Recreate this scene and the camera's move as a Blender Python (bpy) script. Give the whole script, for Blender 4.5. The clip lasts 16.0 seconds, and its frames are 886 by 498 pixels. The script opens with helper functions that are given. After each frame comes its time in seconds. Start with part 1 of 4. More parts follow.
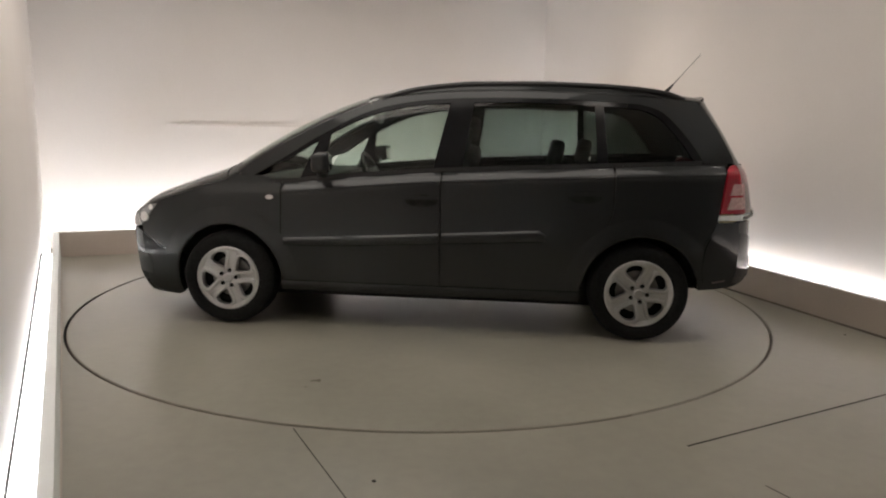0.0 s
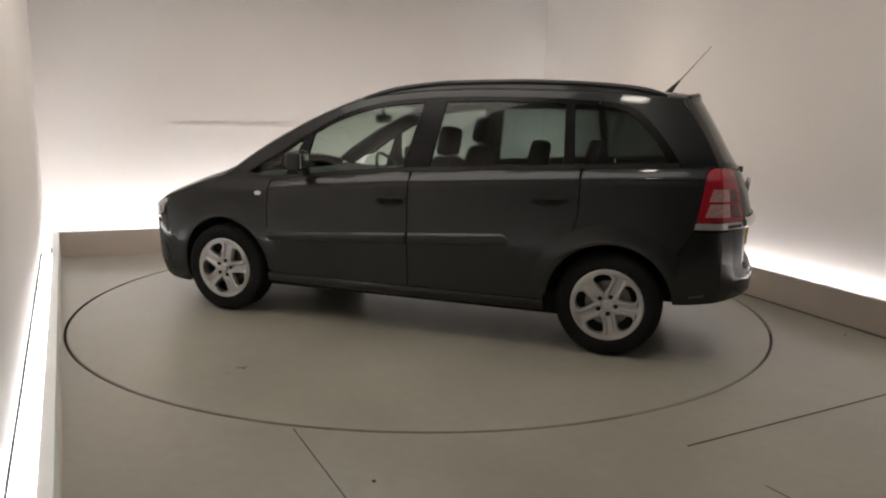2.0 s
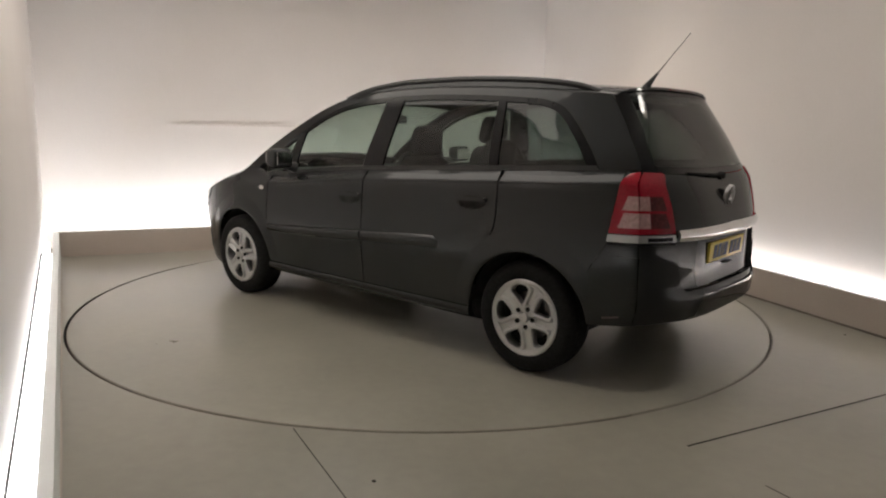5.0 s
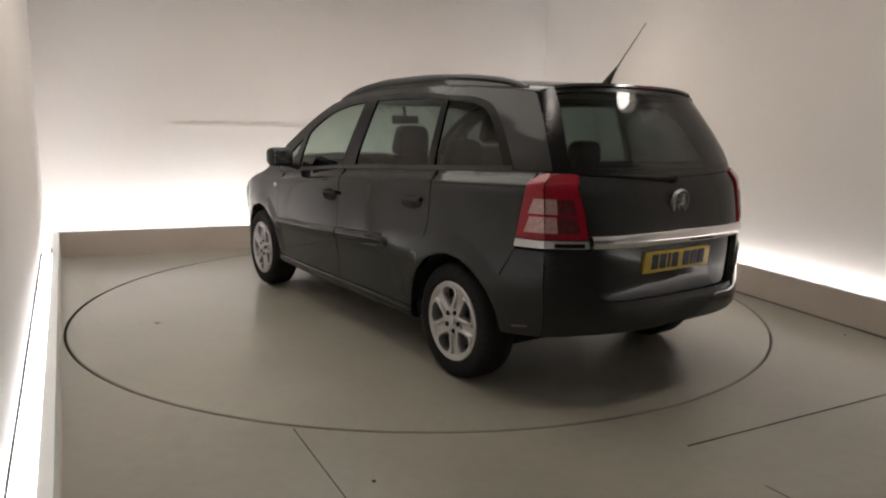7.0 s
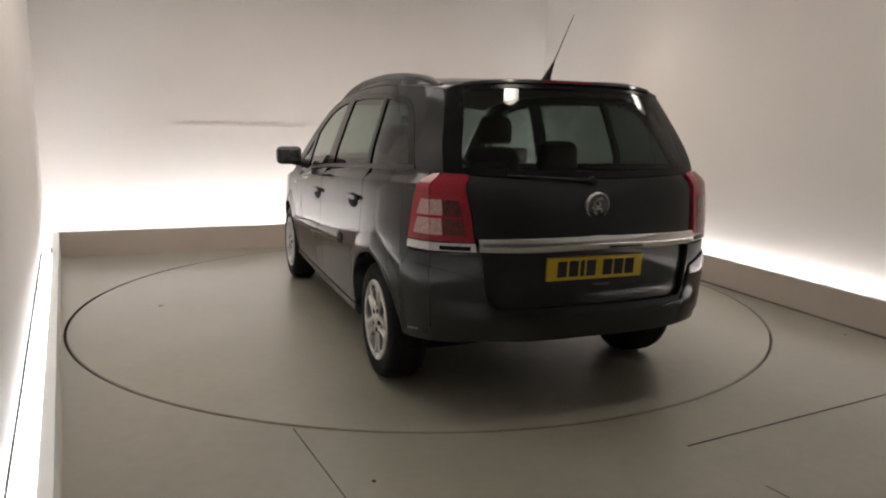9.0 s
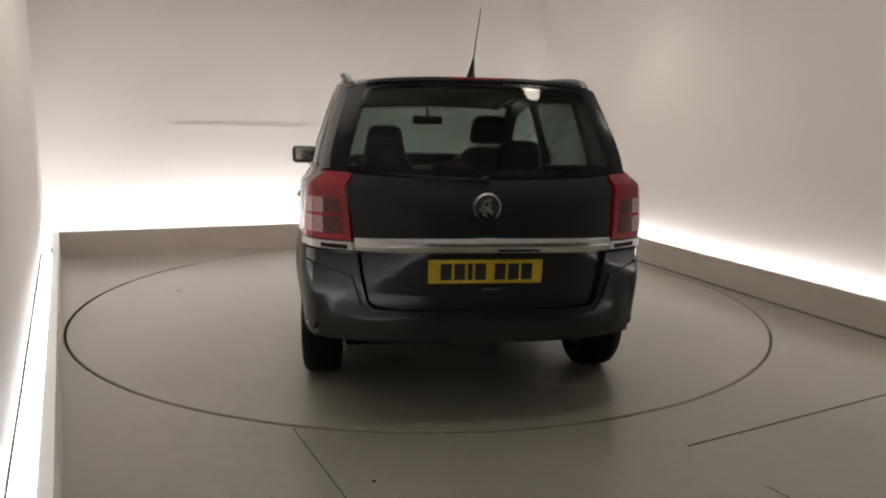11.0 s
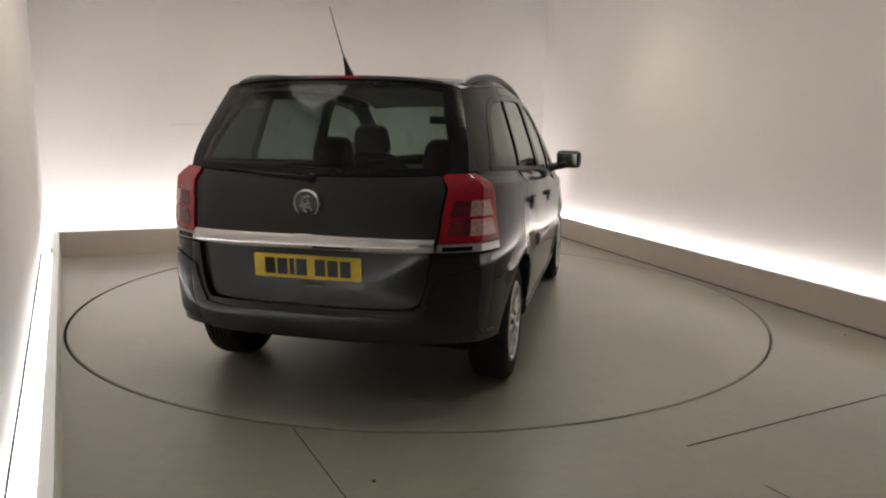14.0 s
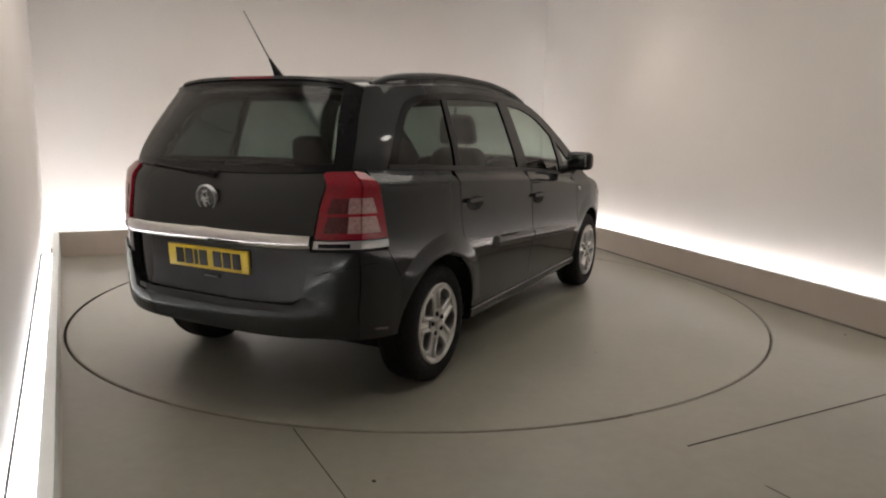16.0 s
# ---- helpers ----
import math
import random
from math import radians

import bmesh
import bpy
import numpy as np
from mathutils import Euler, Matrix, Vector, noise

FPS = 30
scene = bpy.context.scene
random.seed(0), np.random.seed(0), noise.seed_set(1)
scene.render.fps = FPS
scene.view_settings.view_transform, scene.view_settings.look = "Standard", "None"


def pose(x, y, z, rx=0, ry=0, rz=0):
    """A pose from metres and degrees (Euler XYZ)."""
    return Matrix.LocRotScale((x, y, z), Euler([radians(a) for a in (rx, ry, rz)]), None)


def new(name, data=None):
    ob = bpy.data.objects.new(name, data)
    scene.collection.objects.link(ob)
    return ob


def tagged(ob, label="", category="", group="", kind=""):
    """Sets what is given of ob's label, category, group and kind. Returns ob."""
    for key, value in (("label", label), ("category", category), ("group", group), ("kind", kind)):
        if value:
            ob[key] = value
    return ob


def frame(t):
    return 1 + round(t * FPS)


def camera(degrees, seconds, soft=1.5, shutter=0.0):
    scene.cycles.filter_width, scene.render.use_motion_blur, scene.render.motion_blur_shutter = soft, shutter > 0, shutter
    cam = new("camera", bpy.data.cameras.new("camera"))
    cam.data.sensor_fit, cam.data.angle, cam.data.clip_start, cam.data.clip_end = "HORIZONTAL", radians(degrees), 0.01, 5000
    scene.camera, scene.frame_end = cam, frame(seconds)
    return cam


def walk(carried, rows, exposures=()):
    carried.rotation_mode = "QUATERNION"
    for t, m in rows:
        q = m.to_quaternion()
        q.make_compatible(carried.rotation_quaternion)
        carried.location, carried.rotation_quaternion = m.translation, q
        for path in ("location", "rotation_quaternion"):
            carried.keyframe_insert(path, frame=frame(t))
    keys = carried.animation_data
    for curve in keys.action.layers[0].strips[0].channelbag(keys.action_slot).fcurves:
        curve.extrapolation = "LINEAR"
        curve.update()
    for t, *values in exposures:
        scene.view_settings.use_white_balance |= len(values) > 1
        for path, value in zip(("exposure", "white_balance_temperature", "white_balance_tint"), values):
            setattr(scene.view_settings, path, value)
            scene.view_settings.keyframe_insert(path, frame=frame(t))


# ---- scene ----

# ------------------------------------------------------------ camera
cam = camera(64.94, 16.0, soft=2.1)
EYE = pose(0, -5.2835, 1.3312, 80.150, 0, -1.418) @ pose(0, 0, 0, 0, 0, 0.976)
walk(cam, [(0, EYE), (16, EYE)])
scene.view_settings.exposure = -0.1

# ------------------------------------------------------------ world and light
world = bpy.data.worlds.new("world")
scene.world = world
world.use_nodes = True
world.node_tree.nodes["Background"].inputs[0].default_value = (0.02, 0.02, 0.02, 1)
world.node_tree.nodes["Background"].inputs[1].default_value = 0.2

LED_POWER = 40.0
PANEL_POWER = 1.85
CEILING_Z = 3.05


# ------------------------------------------------------------ materials
def material(name, colour, rough=0.5, metal=0.0, coat=0.0, scale=0.0, vary=0.12, bump=0.0, fine=0.0, emit=0.0, spec=0.5):
    """Principled surface with a large and a fine variation of its colour, its gloss and its relief."""
    m = bpy.data.materials.new(name)
    m.use_nodes = True
    nt = m.node_tree
    b = nt.nodes["Principled BSDF"]
    b.inputs["Base Color"].default_value = (*colour, 1)
    b.inputs["Roughness"].default_value = rough
    b.inputs["Metallic"].default_value = metal
    b.inputs["Coat Weight"].default_value = coat
    b.inputs["Coat Roughness"].default_value = 0.04
    b.inputs["Specular IOR Level"].default_value = spec
    if emit:
        b.inputs["Emission Color"].default_value = (*colour, 1)
        b.inputs["Emission Strength"].default_value = emit
    if scale:
        tc = nt.nodes.new("ShaderNodeTexCoord")
        n1 = nt.nodes.new("ShaderNodeTexNoise")
        n1.inputs["Scale"].default_value = scale
        n1.inputs["Detail"].default_value = 6
        n2 = nt.nodes.new("ShaderNodeTexNoise")
        n2.inputs["Scale"].default_value = fine or scale * 23
        n2.inputs["Detail"].default_value = 3
        mix = nt.nodes.new("ShaderNodeMath")
        mix.operation = "MULTIPLY_ADD"
        mix.inputs[1].default_value = 0.35
        for n in (n1, n2):
            nt.links.new(tc.outputs["Object"], n.inputs["Vector"])
        nt.links.new(n2.outputs["Fac"], mix.inputs[0])
        nt.links.new(n1.outputs["Fac"], mix.inputs[2])
        ramp = nt.nodes.new("ShaderNodeMapRange")
        ramp.inputs["From Min"].default_value = 0.35
        ramp.inputs["From Max"].default_value = 1.0
        ramp.inputs["To Min"].default_value = 1 - vary
        ramp.inputs["To Max"].default_value = 1 + vary
        nt.links.new(mix.outputs[0], ramp.inputs["Value"])
        mul = nt.nodes.new("ShaderNodeVectorMath")
        mul.operation = "SCALE"
        mul.inputs[0].default_value = colour
        nt.links.new(ramp.outputs[0], mul.inputs["Scale"])
        nt.links.new(mul.outputs[0], b.inputs["Base Color"])
        rr = nt.nodes.new("ShaderNodeMath")
        rr.operation = "MULTIPLY"
        rr.inputs[1].default_value = rough
        nt.links.new(ramp.outputs[0], rr.inputs[0])
        nt.links.new(rr.outputs[0], b.inputs["Roughness"])
        if bump:
            bp = nt.nodes.new("ShaderNodeBump")
            bp.inputs["Strength"].default_value = bump
            bp.inputs["Distance"].default_value = 0.004
            nt.links.new(mix.outputs[0], bp.inputs["Height"])
            nt.links.new(bp.outputs[0], b.inputs["Normal"])
    return m


def glass(name, tint, base=0.06):
    """Thin tinted pane: clear tint with a Fresnel gloss."""
    m = bpy.data.materials.new(name)
    m.use_nodes = True
    nt = m.node_tree
    out = nt.nodes["Material Output"]
    nt.nodes.remove(nt.nodes["Principled BSDF"])
    tr = nt.nodes.new("ShaderNodeBsdfTransparent")
    tr.inputs[0].default_value = (*tint, 1)
    gl = nt.nodes.new("ShaderNodeBsdfGlossy")
    gl.inputs["Roughness"].default_value = 0.0
    lw = nt.nodes.new("ShaderNodeLayerWeight")
    lw.inputs["Blend"].default_value = 0.5
    pw = nt.nodes.new("ShaderNodeMath")
    pw.operation = "POWER"
    pw.inputs[1].default_value = 4.5
    nt.links.new(lw.outputs["Facing"], pw.inputs[0])
    fr = nt.nodes.new("ShaderNodeMath")
    fr.operation = "MULTIPLY_ADD"
    fr.inputs[1].default_value, fr.inputs[2].default_value = 0.9, base
    nt.links.new(pw.outputs[0], fr.inputs[0])
    mx = nt.nodes.new("ShaderNodeMixShader")
    nt.links.new(fr.outputs[0], mx.inputs[0])
    nt.links.new(tr.outputs[0], mx.inputs[1])
    nt.links.new(gl.outputs[0], mx.inputs[2])
    nt.links.new(mx.outputs[0], out.inputs[0])
    return m


M_WALL = material("wall_paint", (0.80, 0.748, 0.712), 0.75, scale=0.7, vary=0.05, bump=0.05, fine=60)
M_DARKWALL = material("unseen_wall_dark", (0.12, 0.115, 0.11), 0.8, scale=0.8, vary=0.1)
M_CEIL = material("ceiling_paint", (0.58, 0.55, 0.51), 0.8, scale=0.8, vary=0.05)
M_HATCH = material("hatch_trim", (0.74, 0.685, 0.645), 0.7, scale=2, vary=0.1)
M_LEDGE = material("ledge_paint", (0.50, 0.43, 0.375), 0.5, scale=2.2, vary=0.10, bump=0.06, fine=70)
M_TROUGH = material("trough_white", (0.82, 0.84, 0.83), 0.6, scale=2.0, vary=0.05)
M_FLOOR = material("floor_screed", (0.300, 0.285, 0.238), 0.33, scale=0.9, vary=0.2, bump=0.02, fine=14)
M_DISC = material("turntable_paint", (0.300, 0.287, 0.238), 0.32, scale=1.1, vary=0.2, fine=16)
M_JOINT = material("dark_joint", (0.02, 0.017, 0.014), 0.8, scale=4, vary=0.3)
M_SEAL = material("dirty_seal", (0.16, 0.135, 0.115), 0.8, scale=3, vary=0.6)
M_LED = material("led_tube", (0.92, 0.95, 1.0), 0.4, emit=LED_POWER)
M_LAMP = material("downlight_lens", (1.0, 0.94, 0.86), 0.4, emit=20.0)
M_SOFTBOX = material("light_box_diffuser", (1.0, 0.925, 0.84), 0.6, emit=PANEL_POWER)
M_LAMPRING = material("downlight_trim", (0.6, 0.6, 0.6), 0.35, metal=0.5)
M_PAINT = material("grey_metallic_paint", (0.032, 0.0335, 0.0345), 0.42, metal=0.8, coat=0.75, scale=900, vary=0.10, fine=2400, spec=0.2)
M_PAINT.node_tree.nodes["Principled BSDF"].inputs["Coat Roughness"].default_value = 0.07
M_PAINT.node_tree.nodes["Principled BSDF"].inputs["Coat IOR"].default_value = 1.42
M_PAINT.node_tree.nodes["Principled BSDF"].inputs["Specular Tint"].default_value = (0.10, 0.10, 0.10, 1)
M_BLACK = material("black_plastic", (0.012, 0.012, 0.013), 0.42, scale=40, vary=0.2)
M_GLOSSBLACK = material("gloss_black_trim", (0.006, 0.006, 0.007), 0.22, scale=30, vary=0.1, spec=0.2)
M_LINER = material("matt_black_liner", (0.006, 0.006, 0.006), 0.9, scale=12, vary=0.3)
M_RUBBER = material("tyre_rubber", (0.008, 0.008, 0.008), 0.8, scale=50, vary=0.3, bump=0.2, spec=0.25)
M_SILVER = material("silver_wheel_paint", (0.49, 0.49, 0.485), 0.33, metal=0.75, coat=0.3, scale=60, vary=0.06)
M_CHROME = material("satin_chrome", (0.72, 0.72, 0.72), 0.16, metal=1.0, scale=20, vary=0.05)
M_RED = material("red_lens", (0.29, 0.006, 0.018), 0.12, coat=0.45, scale=90, vary=0.2)
M_SMOKE = material("smoked_lens", (0.10, 0.012, 0.017), 0.15, coat=0.4, scale=60, vary=0.5, fine=240)
M_HEAD = material("head_lamp_cover", (0.38, 0.38, 0.385), 0.12, metal=0.6, coat=1.0, scale=40, vary=0.3)
M_CLEARLENS = material("clear_lens", (0.66, 0.63, 0.62), 0.14, metal=0.2, coat=0.6, scale=70, vary=0.2)
M_LAMPLENS = material("tail_lamp_lens", (0.52, 0.30, 0.30), 0.14, metal=0.2, coat=0.6, scale=70, vary=0.35, bump=0.3)
M_BADGERING = material("badge_metal", (0.36, 0.36, 0.36), 0.3, metal=1.0, scale=60, vary=0.2)
M_DULL = material("dull_reflector", (0.10, 0.07, 0.07), 0.3, scale=70, vary=0.2)
M_BADGE = material("badge_grey", (0.10, 0.10, 0.10), 0.35, metal=0.6, scale=60, vary=0.3)
M_DUST = material("dust_filled_joint", (0.20, 0.19, 0.165), 0.7, scale=6, vary=0.3)
M_YELLOW = material("yellow_plate", (0.62, 0.43, 0.02), 0.35, scale=20, vary=0.08)
M_INK = material("black_ink", (0.015, 0.014, 0.012), 0.5)
M_SEAT = material("dark_seat_cloth", (0.014, 0.014, 0.015), 0.95, scale=60, vary=0.3, bump=0.3)
M_TRIM = material("grey_cabin_trim", (0.05, 0.05, 0.048), 0.8, scale=25, vary=0.2)
M_HEADLINER = material("pale_headliner", (0.30, 0.29, 0.27), 0.95, scale=30, vary=0.1)
M_GLASS = glass("front_glass", (0.58, 0.66, 0.61))
M_DOORGLASS = glass("rear_door_glass", (0.35, 0.41, 0.385), 0.045)
M_REARGLASS = glass("rear_quarter_glass", (0.14, 0.17, 0.155), 0.045)
M_GATEGLASS = glass("rear_window_glass", (0.19, 0.23, 0.21), 0.04)
M_DISCMETAL = material("brake_disc_steel", (0.25, 0.24, 0.23), 0.4, metal=1.0, scale=30, vary=0.2)


# ------------------------------------------------------------ building helpers
def mesh_object(name, bm, mat, parent=None, label="", smooth=None):
    me = bpy.data.meshes.new(name)
    bmesh.ops.recalc_face_normals(bm, faces=bm.faces[:]) if smooth is None else None
    bm.to_mesh(me)
    bm.free()
    me.materials.append(mat)
    ob = new(name, me)
    ob.parent = parent
    if label:
        ob["label"] = label
    return ob


def part(name, bm, mat, parent, label="", angle=35):
    """One mesh object under a thing or a part, smooth up to the given angle."""
    ob = mesh_object(name, bm, mat, parent, label)
    me = ob.data
    me.polygons.foreach_set("use_smooth", [True] * len(me.polygons))
    me.set_sharp_from_angle(angle=radians(angle))
    return ob


def box(bm, x0, x1, y0, y1, z0, z1, bevel=0.0, m=None, seg=2):
    made = bmesh.ops.create_cube(bm, size=1)["verts"]
    bmesh.ops.scale(bm, vec=(x1 - x0, y1 - y0, z1 - z0), verts=made)
    bmesh.ops.translate(bm, vec=((x0 + x1) / 2, (y0 + y1) / 2, (z0 + z1) / 2), verts=made)
    if bevel:
        edges = list({e for v in made for e in v.link_edges})
        res = bmesh.ops.bevel(bm, geom=edges, offset=bevel, segments=seg, affect="EDGES", profile=0.6)
        made = list({v for f in res["faces"] for v in f.verts} | {v for v in made if v.is_valid})
        seen, stack = set(made), list(made)
        while stack:
            for e in stack.pop().link_edges:
                for v in e.verts:
                    if v not in seen:
                        seen.add(v)
                        stack.append(v)
        made = list(seen)
    if m is not None:
        bmesh.ops.transform(bm, matrix=m, verts=made)
    return made


def lathe(bm, profile, steps=48, m=None, closed=False):
    """Turns (radius, height) pairs round the z axis."""
    rings = []
    for r, z in profile:
        rings.append([bm.verts.new((r * math.cos(2 * math.pi * i / steps), r * math.sin(2 * math.pi * i / steps), z)) for i in range(steps)])
    pairs = list(zip(rings, rings[1:])) + ([(rings[-1], rings[0])] if closed else [])
    for a, b in pairs:
        for i in range(steps):
            j = (i + 1) % steps
            bm.faces.new((a[i], a[j], b[j], b[i]))
    verts = [v for ring in rings for v in ring]
    if m is not None:
        bmesh.ops.transform(bm, matrix=m, verts=verts)
    return rings


def prism(bm, outline, z0, z1, m=None):
    """Upright prism on a plan outline."""
    a = [bm.verts.new((x, y, z0)) for x, y in outline]
    b = [bm.verts.new((x, y, z1)) for x, y in outline]
    bm.faces.new(b)
    bm.faces.new(a[::-1])
    n = len(a)
    for i in range(n):
        bm.faces.new((a[i], a[(i + 1) % n], b[(i + 1) % n], b[i]))
    if m is not None:
        bmesh.ops.transform(bm, matrix=m, verts=a + b)
    return a + b


def tube(bm, points, radius, sides=8, cap=True):
    """A round bar along points; radius may be one number or one for each point."""
    rings = []
    for i, p in enumerate(points):
        p = Vector(p)
        d = (Vector(points[min(i + 1, len(points) - 1)]) - Vector(points[max(i - 1, 0)])).normalized()
        side = d.cross(Vector((0, 0, 1)))
        side = side.normalized() if side.length > 1e-4 else Vector((1, 0, 0))
        up = side.cross(d)
        r = radius[i] if isinstance(radius, (list, tuple)) else radius
        rings.append([bm.verts.new(p + r * (math.cos(2 * math.pi * k / sides) * side + math.sin(2 * math.pi * k / sides) * up)) for k in range(sides)])
    for a, b in zip(rings, rings[1:]):
        for k in range(sides):
            j = (k + 1) % sides
            bm.faces.new((a[k], a[j], b[j], b[k]))
    if cap:
        bm.faces.new(rings[0][::-1])
        bm.faces.new(rings[-1])


def table(points):
    """Smooth curve through (key, value) pairs."""
    xs = [p[0] for p in sorted(points)]
    ys = [p[1] for p in sorted(points)]
    n = len(xs)
    h = [xs[i + 1] - xs[i] for i in range(n - 1)]
    d = [(ys[i + 1] - ys[i]) / h[i] for i in range(n - 1)]
    m = [d[0]] + [0 if d[i - 1] * d[i] <= 0 else 2 * d[i - 1] * d[i] / (d[i - 1] + d[i]) for i in range(1, n - 1)] + [d[-1]]

    def value(x):
        if x <= xs[0]:
            return ys[0] + (x - xs[0]) * m[0]
        if x >= xs[-1]:
            return ys[-1] + (x - xs[-1]) * m[-1]
        i = max(k for k in range(n - 1) if xs[k] <= x)
        t = (x - xs[i]) / h[i]
        return ((2 * t ** 3 - 3 * t ** 2 + 1) * ys[i] + (t ** 3 - 2 * t ** 2 + t) * h[i] * m[i]
                + (3 * t ** 2 - 2 * t ** 3) * ys[i + 1] + (t ** 3 - t ** 2) * h[i] * m[i + 1])
    return value


def steps(a, b, n):
    return [a + (b - a) * i / (n - 1) for i in range(n)]


def arc(cx, cy, r, a0, a1, n=24):
    return [(cx + r * math.cos(radians(a)), cy + r * math.sin(radians(a))) for a in steps(a0, a1, n)]


# ------------------------------------------------------------ the room
# corners of the floor, along the foot of the ledges
CORNER_L = Vector((-3.643, 1.634))
CORNER_R = Vector((1.609, 3.668))
DIR_L = Vector((0.455, -0.890)).normalized()
DIR_R = Vector((0.303, -0.953)).normalized()
NEAR_L = CORNER_L + DIR_L * 8.95
NEAR_R = CORNER_R + DIR_R * 8.95
LEDGE_H, LEDGE_T = 0.245, 0.045
RING_C, RING_R = Vector((-0.015, 0.151)), 2.531


def outward(a, b):
    """Unit normal of a wall foot from a to b, away from the middle of the room."""
    d = (b - a).normalized()
    n = Vector((d.y, -d.x))
    return n if n.dot(a - RING_C) > 0 else -n


def wall_run(name, a, b, thick, z0, z1, mat, kind="structure", parent=None, more=0.0):
    """A straight upright slab whose inner face runs from a to b."""
    n = outward(a, b)
    d = (b - a).normalized()
    a2, b2 = a - d * more, b + d * more
    bm = bmesh.new()
    prism(bm, [a2[:], b2[:], (b2 + n * thick)[:], (a2 + n * thick)[:]], z0, z1)
    bmesh.ops.recalc_face_normals(bm, faces=bm.faces[:])
    ob = mesh_object(name, bm, mat, parent)
    if kind:
        ob["kind"] = kind
    return ob


def meet(a, da, b, db):
    """Where two lines in plan cross."""
    k = ((b.x - a.x) * db.y - (b.y - a.y) * db.x) / (da.x * db.y - da.y * db.x)
    return a + da * k


GAP_L, GAP_B, GAP_R = 0.13, 0.56, 0.12
NL, NB, NR = outward(CORNER_L, NEAR_L), outward(CORNER_L, CORNER_R), outward(CORNER_R, NEAR_R)
DIR_B = (CORNER_R - CORNER_L).normalized()
WALL_L = meet(CORNER_L + NL * GAP_L, DIR_L, CORNER_L + NB * GAP_B, DIR_B)
WALL_R = meet(CORNER_R + NR * GAP_R, DIR_R, CORNER_R + NB * GAP_B, DIR_B)
WALL_NL = WALL_L + DIR_L * 9.6
WALL_NR = WALL_R + DIR_R * 9.6


